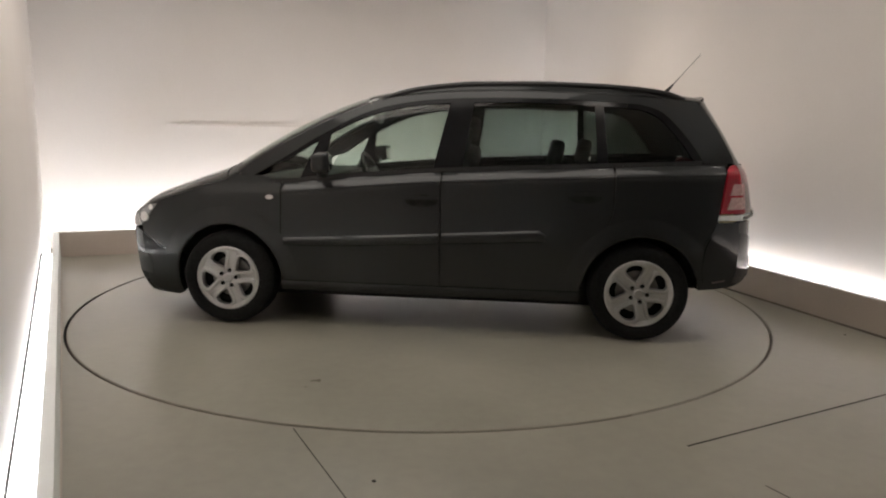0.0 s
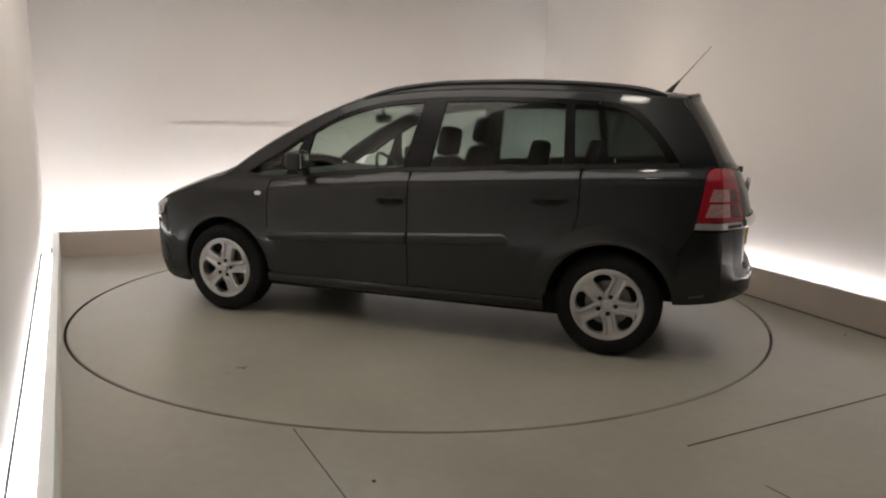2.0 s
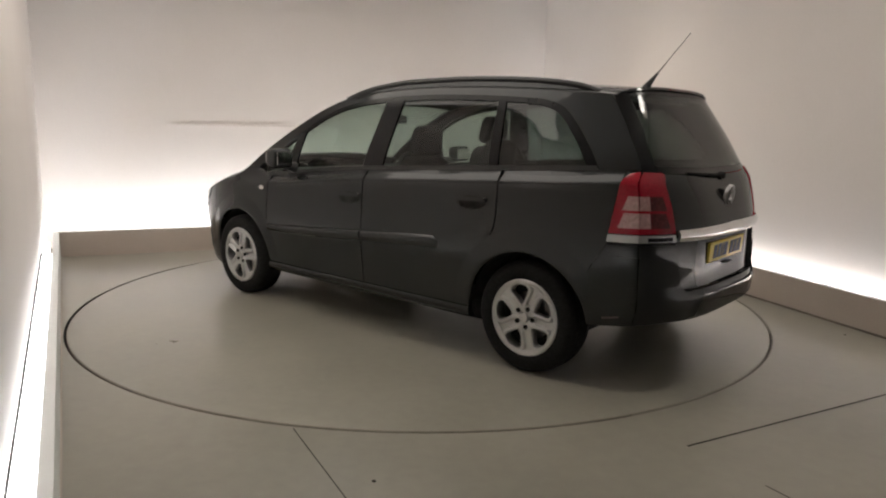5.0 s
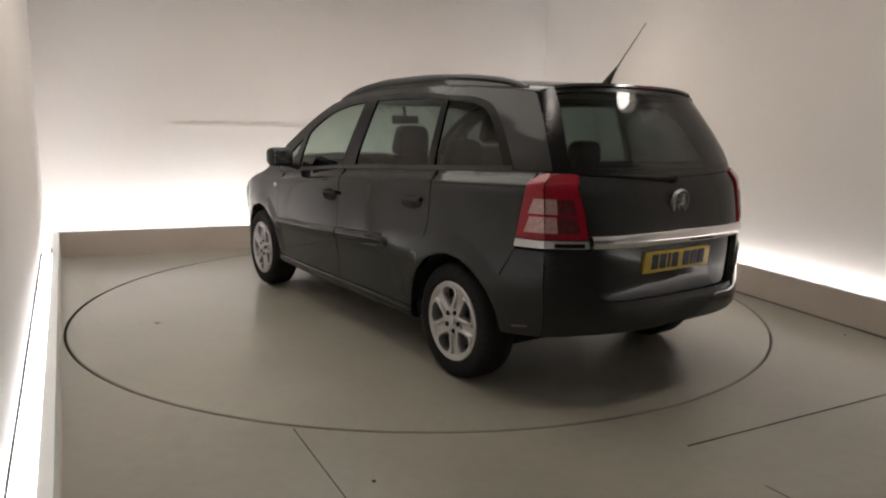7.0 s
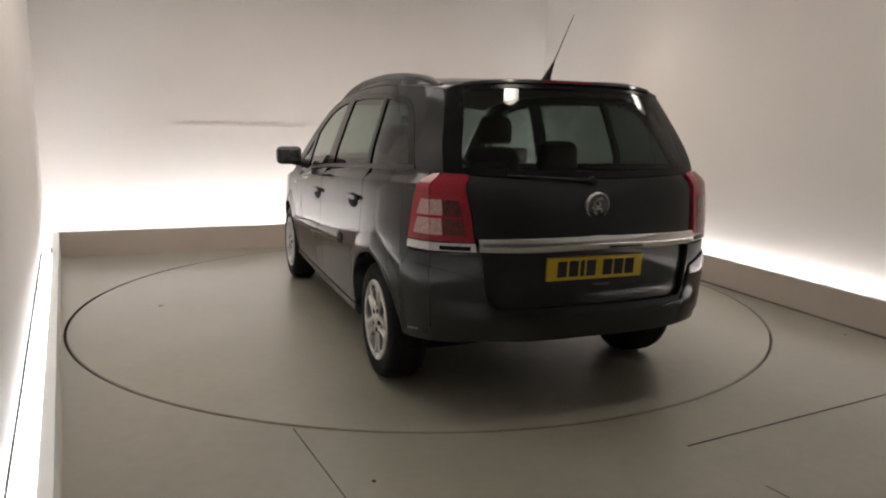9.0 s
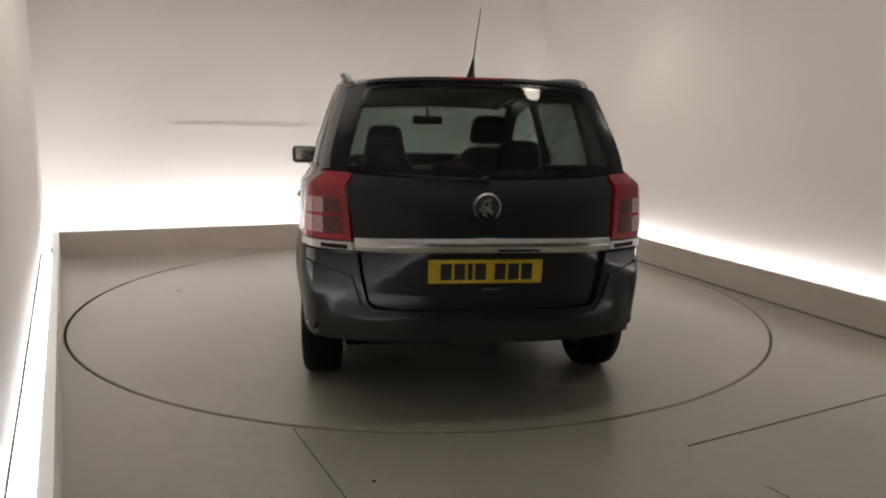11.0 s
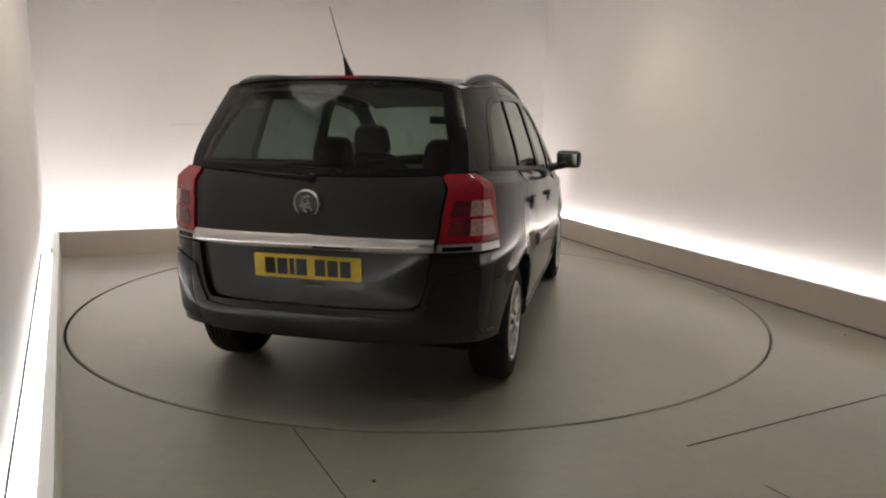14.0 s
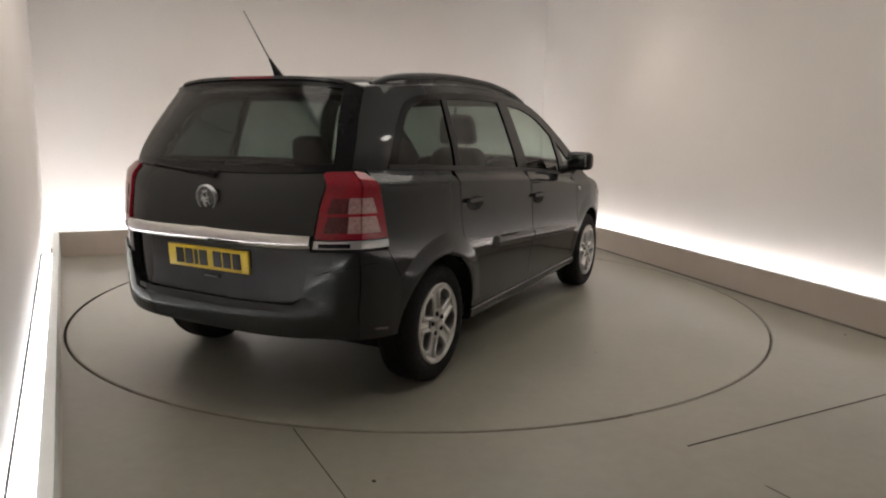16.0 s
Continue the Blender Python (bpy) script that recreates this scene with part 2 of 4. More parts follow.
def build_room():
    # floor: a sheet with a round hole for the turntable
    outline = [WALL_L - DIR_L * 0.3 - DIR_B * 0.3, WALL_R + DIR_B * 0.3, WALL_NR + DIR_B * 0.3, WALL_NL - DIR_B * 0.3]
    bm = bmesh.new()
    n = 160
    hole = [bm.verts.new((RING_C.x + (RING_R + 0.011) * math.cos(2 * math.pi * i / n), RING_C.y + (RING_R + 0.011) * math.sin(2 * math.pi * i / n), 0)) for i in range(n)]
    low = [bm.verts.new((v.co.x, v.co.y, -0.06)) for v in hole]
    rim = []
    for v in hole:
        d = Vector((v.co.x, v.co.y)) - RING_C
        best = None
        for a, b in zip(outline, outline[1:] + outline[:1]):
            e = b - a
            den = d.x * e.y - d.y * e.x
            if abs(den) > 1e-9:
                w = a - RING_C
                k = (w.x * e.y - w.y * e.x) / den
                s = (w.x * d.y - w.y * d.x) / den
                if k > 0 and -1e-6 <= s <= 1 + 1e-6 and (best is None or k < best):
                    best = k
        p = RING_C + d * best
        rim.append(bm.verts.new((p.x, p.y, 0)))
    for i in range(n):
        j = (i + 1) % n
        bm.faces.new((hole[i], hole[j], rim[j], rim[i]))
        bm.faces.new((hole[i], low[i], low[j], hole[j]))
    floor = mesh_object("floor", bm, M_FLOOR)
    tagged(floor, "worn beige-grey painted concrete floor with fine joints", "floor", kind="structure")
    bm = bmesh.new()
    lathe(bm, [(0.001, -0.06), (RING_R + 0.2, -0.06), (RING_R + 0.2, -0.075), (0.001, -0.075)], 64, pose(RING_C.x, RING_C.y, 0))
    mesh_object("pit_bottom", bm, M_JOINT, floor)

    bm = bmesh.new()
    lathe(bm, [(RING_R + 0.0098, -0.003), (RING_R + 0.0098, -0.058)], 160, pose(RING_C.x, RING_C.y, 0))
    mesh_object("joint_lining", bm, M_JOINT, floor)

    # joints of the floor slabs
    for a, b, w in (((-0.583, -2.345), (0.62, -4.70), 0.004), ((1.314, -2.835), (1.52, -3.22), 0.004), ((1.137, -2.50), (4.2, -1.02), 0.009)):
        a, b = Vector(a), Vector(b)
        d = (b - a).normalized()
        nrm = Vector((-d.y, d.x)) * w / 2
        bm = bmesh.new()
        prism(bm, [(a + nrm)[:], (b + nrm)[:], (b - nrm)[:], (a - nrm)[:]], -0.004, 0.0015)
        mesh_object("floor_joint", bm, M_JOINT, floor)
    # stretches of the ring's gap that dust has filled
    for a0, a1, r0 in ((-66.6, -53.2, -0.006), (-53.2, -22.0, 0.002), (-22.0, 26.0, -0.006), (26.0, 60.0, 0.002), (60.0, 112.0, -0.006), (112.0, 150.0, 0.003)):
        bm = bmesh.new()
        inner = arc(RING_C.x, RING_C.y, RING_R + r0, a0, a1, 30)
        outer = arc(RING_C.x, RING_C.y, RING_R + 0.0105, a0, a1, 30)
        prism(bm, inner + outer[::-1], -0.03, -0.003)
        mesh_object("joint_dust", bm, M_DUST, floor)
    for x, y in ((-0.187, -2.814), (2.837, -0.808)):
        bm = bmesh.new()
        lathe(bm, [(0.001, 0.003), (0.007, 0.003), (0.009, 0.0)], 12, pose(x, y, 0.0))
        mesh_object("floor_bolt", bm, M_JOINT, floor)

    # walls and ceiling
    # the south wall is unseen, added dark so the car's sides reflect dark
    for name, a, b in (("wall_west", WALL_L, WALL_NL), ("wall_north", WALL_L, WALL_R), ("wall_east", WALL_R, WALL_NR), ("unseen_wall_south", WALL_NL, WALL_NR)):
        w = wall_run(name, a, b, 0.15, -0.05, CEILING_Z + 0.1, M_DARKWALL if name == "unseen_wall_south" else M_WALL, more=0.14 if name in ("wall_north", "unseen_wall_south") else 0.0)
        tagged(w, "unseen dark wall added to keep reflections dark" if name == "unseen_wall_south" else "smooth off-white painted studio wall washed by hidden light", "wall")
        if name == "wall_north":
            # a flush hatch with a fine shadow gap
            o = WALL_L + DIR_B * 0.0
            for nm, u0, u1, z0, z1, proud, mat in (("hatch", 1.30, 2.75, 0.27, 1.31, 0.006, M_WALL), ("hatch_top_trim", 1.29, 2.76, 1.313, 1.335, 0.012, M_HATCH)):
                a, b = o + DIR_B * u0, o + DIR_B * u1
                bm = bmesh.new()
                prism(bm, [a[:], b[:], (b - NB * proud)[:], (a - NB * proud)[:]], z0, z1)
                mesh_object(nm, bm, mat, w)
    bm = bmesh.new()
    prism(bm, [p[:] for p in (WALL_L + (WALL_L - WALL_NR) * 0.02, WALL_R, WALL_NR, WALL_NL)], CEILING_Z, CEILING_Z + 0.08)
    tagged(mesh_object("ceiling", bm, M_CEIL), "plain matt pale grey ceiling with round downlights", "ceiling", kind="structure")

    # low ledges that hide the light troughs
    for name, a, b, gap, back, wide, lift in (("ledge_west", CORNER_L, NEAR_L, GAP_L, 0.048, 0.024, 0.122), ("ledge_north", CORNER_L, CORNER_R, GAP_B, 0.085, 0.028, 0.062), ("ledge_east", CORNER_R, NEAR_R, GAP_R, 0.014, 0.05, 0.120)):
        # the west ledge's overexposed glow is put into its white colour
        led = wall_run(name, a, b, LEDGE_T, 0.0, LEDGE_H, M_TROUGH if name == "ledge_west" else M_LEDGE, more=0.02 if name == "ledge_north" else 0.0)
        tagged(led, "low upstand coloured white as if glowing, hiding a light trough along the wall" if name == "ledge_west" else "low beige upstand hiding a light trough along the wall", "ledge")
        n = outward(a, b)
        wall_run("cap", a + n * 0.002, b + n * 0.002, LEDGE_T - 0.002, LEDGE_H, LEDGE_H + 0.004, M_TROUGH, kind="", parent=led)
        seal = wall_run("seal", a - n * 0.006, b - n * 0.006, 0.005, 0.0, 0.014, M_SEAL if name == "ledge_east" else M_LEDGE, kind="", parent=led)
        trough = wall_run("trough_lining", a + n * (LEDGE_T + 0.003), b + n * (LEDGE_T + 0.003), gap - LEDGE_T - 0.006, 0.003, 0.03, M_TROUGH, kind="", parent=led)
        tube_ob = wall_run("led_tube", a + n * (LEDGE_T + back), b + n * (LEDGE_T + back), wide, lift, lift + 0.025, M_LED, kind="", parent=led)
        tube_ob["label"] = "glowing cool white light tube"
    bm = bmesh.new()
    pts = [CORNER_L + NL * 0.121 + DIR_L * s for s in steps(1.3, 7.0, 20)]
    tube(bm, [(p.x, p.y, 0.26) for p in pts], [0.008 - 0.00025 * i for i in range(20)], 6)
    tagged(mesh_object("cable", bm, M_JOINT), "thin black cable clipped along the foot of the wall", "cable")


build_room()


def build_turntable():
    bm = bmesh.new()
    lathe(bm, [(0.001, 0.0), (0.8, 0.0), (1.6, 0.0), (RING_R - 0.012, 0.0), (RING_R - 0.008, -0.004), (RING_R - 0.008, -0.05)], 128)
    ob = new("turntable")
    mesh_object("deck", bm, M_DISC, ob)
    bm = bmesh.new()
    lathe(bm, [(RING_R - 0.0078, -0.006), (RING_R - 0.004, -0.006), (RING_R - 0.004, -0.05), (RING_R - 0.0078, -0.05)], 128)
    mesh_object("rim_band", bm, M_SEAL, ob)
    ob.location = (RING_C.x, RING_C.y, 0)
    return tagged(ob, "round beige-grey painted turntable flush with the floor", "turntable")


turntable = build_turntable()


def downlight(x, y, watts):
    base = new("downlight")
    base.location = (x, y, CEILING_Z)
    tagged(base, "round warm white ceiling downlight, one of two mirrored in the car and two added", "ceiling light", group="ceiling downlights")
    bm = bmesh.new()
    lathe(bm, [(0.13, 0.0), (0.165, -0.004), (0.17, -0.012), (0.13, -0.014)], 32)
    part("trim_ring", bm, M_LAMPRING, base)
    bm = bmesh.new()
    lathe(bm, [(0.001, -0.008), (0.13, -0.008)], 32)
    part("lens", bm, M_LAMP, base, "glowing warm white lens")
    data = bpy.data.lights.new("downlight_lamp", "SPOT")
    data.energy, data.color, data.shadow_soft_size = watts, (1.0, 0.87, 0.74), 0.16
    data.spot_size, data.spot_blend = radians(122), 0.9
    lamp = new("downlight_lamp", data)
    lamp.location = (x, y, CEILING_Z - 0.02)


# first two are mirrored in the car; last two are added to light the walls
for x, y, watts in ((1.09, -2.30, 22), (2.92, -1.19, 13), (-1.02, 1.75, 31), (1.50, 1.60, 46)):
    downlight(x, y, watts)


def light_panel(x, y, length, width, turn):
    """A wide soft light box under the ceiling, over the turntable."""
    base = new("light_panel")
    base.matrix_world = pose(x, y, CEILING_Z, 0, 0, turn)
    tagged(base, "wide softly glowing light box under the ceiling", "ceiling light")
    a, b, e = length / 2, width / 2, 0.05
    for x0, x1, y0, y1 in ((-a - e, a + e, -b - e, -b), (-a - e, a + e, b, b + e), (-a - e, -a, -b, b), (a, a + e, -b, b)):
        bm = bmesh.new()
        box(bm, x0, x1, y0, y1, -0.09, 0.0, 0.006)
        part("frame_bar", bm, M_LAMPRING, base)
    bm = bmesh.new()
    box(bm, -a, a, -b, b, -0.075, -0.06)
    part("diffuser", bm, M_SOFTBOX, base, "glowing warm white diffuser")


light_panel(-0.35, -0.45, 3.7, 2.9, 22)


# ------------------------------------------------------------ the car: its surfaces
# x forward, y to the car's left, z up, from the ground between the axles
AXLE = 1.3515
WHEEL_R = 0.314
HALF = table([(-2.10, 0.60), (-2.03, 0.69), (-1.95, 0.768), (-1.85, 0.814), (-1.7, 0.850), (-1.5, 0.877), (-1.2, 0.894), (-0.4, 0.897), (0.4, 0.896),
              (1.0, 0.892), (1.35, 0.888), (1.6, 0.872), (1.8, 0.838), (1.95, 0.790), (2.05, 0.735), (2.12, 0.67)])
BELT = table([(1.30, 0.955), (1.154, 0.965), (0.877, 0.988), (0.676, 1.011), (0.354, 1.042), (0.028, 1.068), (-0.358, 1.089), (-0.721, 1.108),
              (-1.064, 1.124), (-1.388, 1.138), (-1.695, 1.151), (-1.95, 1.158)])
INSET = table([(0.15, 0.085), (0.22, 0.046), (0.30, 0.030), (0.36, 0.024), (0.44, 0.016), (0.52, 0.008), (0.58, 0.002), (0.63, 0.0), (0.70, 0.002), (0.78, 0.006), (0.86, 0.011),
               (0.94, 0.017), (1.0, 0.0215), (1.02, 0.026), (1.03, 0.033), (1.05, 0.051), (1.07, 0.069), (1.082, 0.0725), (1.10, 0.0745), (1.2, 0.098), (1.3, 0.131), (1.4, 0.165), (1.5, 0.203), (1.56, 0.238), (1.62, 0.29)])
LEAN = table([(-2.1, 1.55), (-1.85, 1.45), (-1.5, 1.2), (-1.1, 1.0), (0.6, 1.0), (1.3, 0.85), (2.1, 0.6)])
EDGE = table([(2.10, 0.690), (2.04, 0.735), (1.92, 0.795), (1.73, 0.855), (1.52, 0.920), (1.36, 0.975), (1.25, 1.045), (1.156, 1.110), (0.988, 1.215), (0.80, 1.318),
              (0.643, 1.395), (0.489, 1.460), (0.361, 1.503), (0.116, 1.545), (-0.164, 1.568), (-0.507, 1.576), (-0.869, 1.569), (-1.345, 1.545),
              (-1.60, 1.527), (-1.76, 1.508)])
CROWN = table([(2.10, 0.0), (2.04, 0.018), (1.92, 0.050), (1.73, 0.070), (1.52, 0.078), (1.3, 0.075), (1.0, 0.062), (0.5, 0.058), (0.0, 0.055), (-1.0, 0.055), (-1.5, 0.050), (-1.76, 0.045)])
BOW = table([(2.10, 0.150), (2.04, 0.145), (1.7, 0.10), (1.3, 0.13), (0.9, 0.13), (0.4, 0.08), (0.0, 0.0), (-1.2, 0.0), (-1.5, -0.03), (-1.76, -0.085)])
REAR_X = table([(1.62, -1.63), (1.52, -1.685), (1.42, -1.755), (1.33, -1.815), (1.2, -1.885), (1.13, -1.915), (1.0, -1.935), (0.85, -1.945), (0.7, -1.955), (0.5, -1.955),
                (0.40, -1.945), (0.30, -1.90), (0.22, -1.83)])
REAR_C = table([(1.62, -1.71), (1.52, -1.77), (1.42, -1.845), (1.33, -1.91), (1.2, -1.995), (1.13, -2.045), (1.06, -2.078), (0.95, -2.112), (0.85, -2.132), (0.78, -2.136), (0.70, -2.137),
                (0.57, -2.136), (0.52, -2.148), (0.48, -2.158), (0.40, -2.150), (0.30, -2.09), (0.22, -1.99)])
FRONT_X = table([(0.14, 1.94), (0.2, 2.0), (0.35, 2.09), (0.5, 2.105), (0.6, 2.10), (0.69, 2.085), (0.74, 2.04)])
FRONT_C = table([(0.14, 2.13), (0.2, 2.19), (0.35, 2.265), (0.5, 2.275), (0.6, 2.26), (0.69, 2.225), (0.74, 2.17)])


def half_width(x, z):
    zz = z - (BELT(min(max(x, -1.95), 1.3)) - 1.10) * min(max((z - 0.6) / 0.35, 0), 1)
    inset = INSET(zz)
    if zz > 1.03:
        inset = 0.025 + (inset - 0.025) * LEAN(x)
    return HALF(x) - inset


def dome(s, n=3.0, k=0.7):
    return max(1 - abs(s) ** n, 0) ** k


def f_side(x, z):
    return Vector((x, half_width(x, z), z))


def f_top(x, s):
    s = max(min(s, 1), -1)
    return Vector((x + BOW(x) * (1 - abs(s) ** 2.5), s * half_width(x, EDGE(x)), EDGE(x) + CROWN(x) * dome(s)))


def f_rear(s, z):
    s = max(min(s, 1), -1)
    lift = min(max((z - 1.15) / 0.37, 0), 1) ** 2 * 0.048 * dome(s)
    sag = -0.022 * (1 - s * s) * min(max((1.25 - abs(z - 1.10) * 4), 0), 1) if z > 0.85 else 0
    return Vector((REAR_X(z) + (REAR_C(z) - REAR_X(z)) * (1 - abs(s) ** 3.6), s * half_width(REAR_X(z), z), z + lift + sag))


def f_front(s, z):
    s = max(min(s, 1), -1)
    return Vector((FRONT_X(z) + (FRONT_C(z) - FRONT_X(z)) * (1 - abs(s) ** 2.2), s * half_width(FRONT_X(z), z), z))


def f_strip(s, z):
    p = f_rear(s, z)
    p.x -= 0.016 * (1 - min(abs(z - 0.820) / 0.030, 1) ** 2)
    return p


OUT = {f_strip: Vector((-1, 0, 0)), f_side: Vector((0, 1, 0)), f_top: Vector((0, 0, 1)), f_rear: Vector((-1, 0, 0)), f_front: Vector((1, 0, 0))}
CUT = {f_strip: (0.0, 0.007), f_side: (0.045, 0.035), f_top: (0.07, 0.0), f_rear: (0.0, 0.04), f_front: (0.0, 0.05)}
S_CUTS = [math.sin(radians(a)) for a in range(-85, 86, 5)]


def patch(bm, f, outline, out=0.0, thick=0.014, flip=1, fine=1.0):
    """A piece of a body surface inside an outline of its own plane, with turned-in edges. flip -1 mirrors it to the car's right."""
    flat = bmesh.new()
    flat.faces.new([flat.verts.new((u, v, 0)) for u, v in outline])
    us, vs = [p[0] for p in outline], [p[1] for p in outline]

    def cuts(lo, hi, step):
        return S_CUTS if step == 0 else [lo + step * fine * i for i in range(1, int((hi - lo) / (step * fine)) + 1)]
    for axis, places in ((0, cuts(min(us), max(us), CUT[f][0])), (1, cuts(min(vs), max(vs), CUT[f][1]) if f is not f_top else S_CUTS)):
        for c in places:
            co, no = [0, 0, 0], [0, 0, 0]
            co[axis], no[axis] = c, 1
            bmesh.ops.bisect_plane(flat, geom=flat.verts[:] + flat.edges[:] + flat.faces[:], plane_co=co, plane_no=no, dist=1e-4)

    def place(u, v, o):
        e = 0.004
        p = f(u, v)
        n = (f(u + e, v) - f(u - e, v)).cross(f(u, v + e) - f(u, v - e))
        n = n.normalized() if n.length > 1e-12 else OUT[f].copy()
        if n.dot(OUT[f]) < 0:
            n.negate()
        p = p + n * o
        return Vector((p.x, p.y * flip, p.z))
    made = {v: bm.verts.new(place(v.co.x, v.co.y, out)) for v in flat.verts}
    for face in flat.faces:
        bm.faces.new([made[v] for v in face.verts])
    top, low = {}, {}
    for e in flat.edges:
        if e.is_boundary:
            for v in e.verts:
                if v not in top:
                    top[v] = bm.verts.new(place(v.co.x, v.co.y, out))
                    low[v] = bm.verts.new(place(v.co.x, v.co.y, out - thick))
            a, b = e.verts
            bm.faces.new((top[a], top[b], low[b], low[a]))
    flat.free()


def skin(name, mat, parent, patches, label="", **kw):
    """A part made of one or more patches (surface, outline, offset)."""
    bm = bmesh.new()
    for item in patches:
        f, outline, out = item[:3]
        patch(bm, f, outline, out, flip=item[3] if len(item) > 3 else 1, **kw)
    return part(name, bm, mat, parent, label, angle=40)


def side_sweep(bm, stations, k):
    """A moulded strip on the flank; each station is a row of (x, z, outward offset)."""
    rows = [[bm.verts.new((x, k * (half_width(x, z) + o), z)) for x, z, o in row] for row in stations]
    for a, b in zip(rows, rows[1:]):
        for i in range(len(a) - 1):
            bm.faces.new((a[i], a[i + 1], b[i + 1], b[i]))
    for row in (rows[0], rows[-1]):
        bm.faces.new([bm.verts.new(v.co) for v in row])


def belt_line(x0, x1, n, d=0.0):
    return [(x, BELT(x) + d) for x in steps(x0, x1, n)]


def edge_line(x0, x1, n, d=0.0):
    return [(x, EDGE(x) + d) for x in steps(x0, x1, n)]


WIN_TOP = table([(1.10, 1.045), (0.95, 1.135), (0.807, 1.228), (0.682, 1.300), (0.506, 1.392), (0.336, 1.455), (0.089, 1.502), (-0.110, 1.517), (-0.265, 1.524), (-0.527, 1.528),
                 (-0.884, 1.520), (-1.067, 1.510), (-1.231, 1.502)])
SILL_TOP = 0.318
ARCH = 0.372
ZW = WHEEL_R


def arch_points(cx, a0, a1, r=ARCH, n=26):
    return arc(cx, ZW, r, a0, a1, n)


def arch_z(cx, x, r=ARCH):
    return ZW + math.sqrt(max(r * r - (x - cx) ** 2, 0))


REAR_EDGE = table([(0.22, -1.83), (0.5, -1.955), (0.78, -1.95), (1.0, -1.935), (1.13, -1.915), (1.33, -1.815), (1.52, -1.685)])


# ------------------------------------------------------------ the car: its parts
def build_side(car, k):
    """All that lies on one flank; k 1 is the car's left, -1 its right."""
    g = 0.004
    # front wing
    wing = [(0.978, SILL_TOP + 0.03)] + [(0.978, z) for z in (0.5, 0.7, 0.85)] + [(0.985, BELT(0.985) - 0.02)] + [(1.12, EDGE(1.2) - 0.075)]
    wing += [(x, EDGE(x) - 0.002) for x in steps(1.30, 1.86, 12)] + [(1.93, 0.735), (1.995, 0.66), (2.0, 0.60), (1.86, 0.515), (1.745, 0.47)]
    wing += arch_points(AXLE, math.degrees(math.acos(0.39 / 0.42)) + 2, 175, n=30)[0:30]
    wing += [(AXLE - ARCH, SILL_TOP + 0.03)]
    skin("front_wing", M_PAINT, car, [(f_side, wing, 0.0, k)])
    # front door
    door = [(0.970, SILL_TOP), (0.970, 0.6), (0.970, BELT(0.97) - 0.022)] + belt_line(0.9, -0.07, 12, -0.018) + [(-0.076, 0.7), (-0.076, SILL_TOP)]
    d1 = skin("front_door", M_PAINT, car, [(f_side, door, 0.0, k)])
    back = [(-0.084, SILL_TOP), (-0.084, 0.7)] + belt_line(-0.084, -1.155, 14, -0.018)
    back += [(-1.160, 0.88), (-1.150, 0.80), (-1.108, 0.708), (-1.055, 0.620), (-1.0, 0.50), (-0.975, 0.40), (-0.97, SILL_TOP)]
    d2 = skin("rear_door", M_PAINT, car, [(f_side, back, 0.0, k)])
    # rolled shoulder under the belt, cut at the door gaps
    for x0, x1, owner in ((0.968, -0.074, d1), (-0.086, -1.153, d2), (-1.171, -1.846, car)):
        bm = bmesh.new()
        side_sweep(bm, [[(x, BELT(x) + d, o) for d, o in ((-0.092, -0.002), (-0.084, 0.0015), (-0.074, 0.002), (-0.066, 0.002), (-0.060, 0.002), (-0.054, 0.002), (-0.048, 0.002),
                                                            (-0.042, 0.002), (-0.036, 0.002), (-0.030, 0.002), (-0.022, 0.002), (-0.014, 0.002))] for x in steps(x0, x1, 24)], k)
        part("shoulder", bm, M_PAINT, owner, angle=60)
    # rear quarter: round the arch up to the lamp
    q = [(-0.978, SILL_TOP), (-0.983, 0.40), (-1.008, 0.50), (-1.063, 0.620), (-1.116, 0.708), (-1.158, 0.80), (-1.168, 0.88)] + belt_line(-1.168, -1.87, 12, -0.018)
    q += [(-1.853, 1.115), (-1.842, 1.06), (-1.828, 0.95), (-1.812, 0.785), (-1.75, 0.68), (-1.668, 0.535)]
    # the arch runs from the seam forward and down
    q += arc(-AXLE, ZW, ARCH, 146, 8, 34) + [(-AXLE + ARCH, SILL_TOP)]
    skin("rear_quarter", M_PAINT, car, [(f_side, q, 0.0, k)])
    # sill: a rolled edge below the doors
    bm = bmesh.new()
    side_sweep(bm, [[(x, SILL_TOP - 0.005, -0.012), (x, SILL_TOP - 0.006, 0.001), (x, 0.302, 0.006), (x, 0.284, 0.009), (x, 0.262, 0.005), (x, 0.245, -0.008), (x, 0.237, -0.06)] for x in steps(0.985, -0.975, 40)], k)
    part("sill", bm, M_PAINT, car)
    # flared lips of the wheel arches
    for cx, a0, a1, nm in ((AXLE, -14, 176, "front_arch_lip"), (-AXLE, 6, 174, "rear_arch_lip")):
        bm = bmesh.new()
        rows = []
        for a in steps(a0, a1, 40):
            ca, sa = math.cos(radians(a)), math.sin(radians(a))
            fade = min(1.0, max(sa, 0.0) * 1.6 + 0.25)
            rows.append([(cx + (ARCH - 0.004 + d) * ca, ZW + (ARCH - 0.004 + d) * sa, o * (fade if o > 0 else 1)) for d, o in
                         ((0.0, -0.03), (0.0, 0.004), (0.005, 0.009), (0.014, 0.0105), (0.035, 0.009), (0.06, 0.0062), (0.085, 0.003), (0.105, 0.0008), (0.125, -0.001))])
        side_sweep(bm, rows, k)
        part(nm, bm, M_PAINT, car)
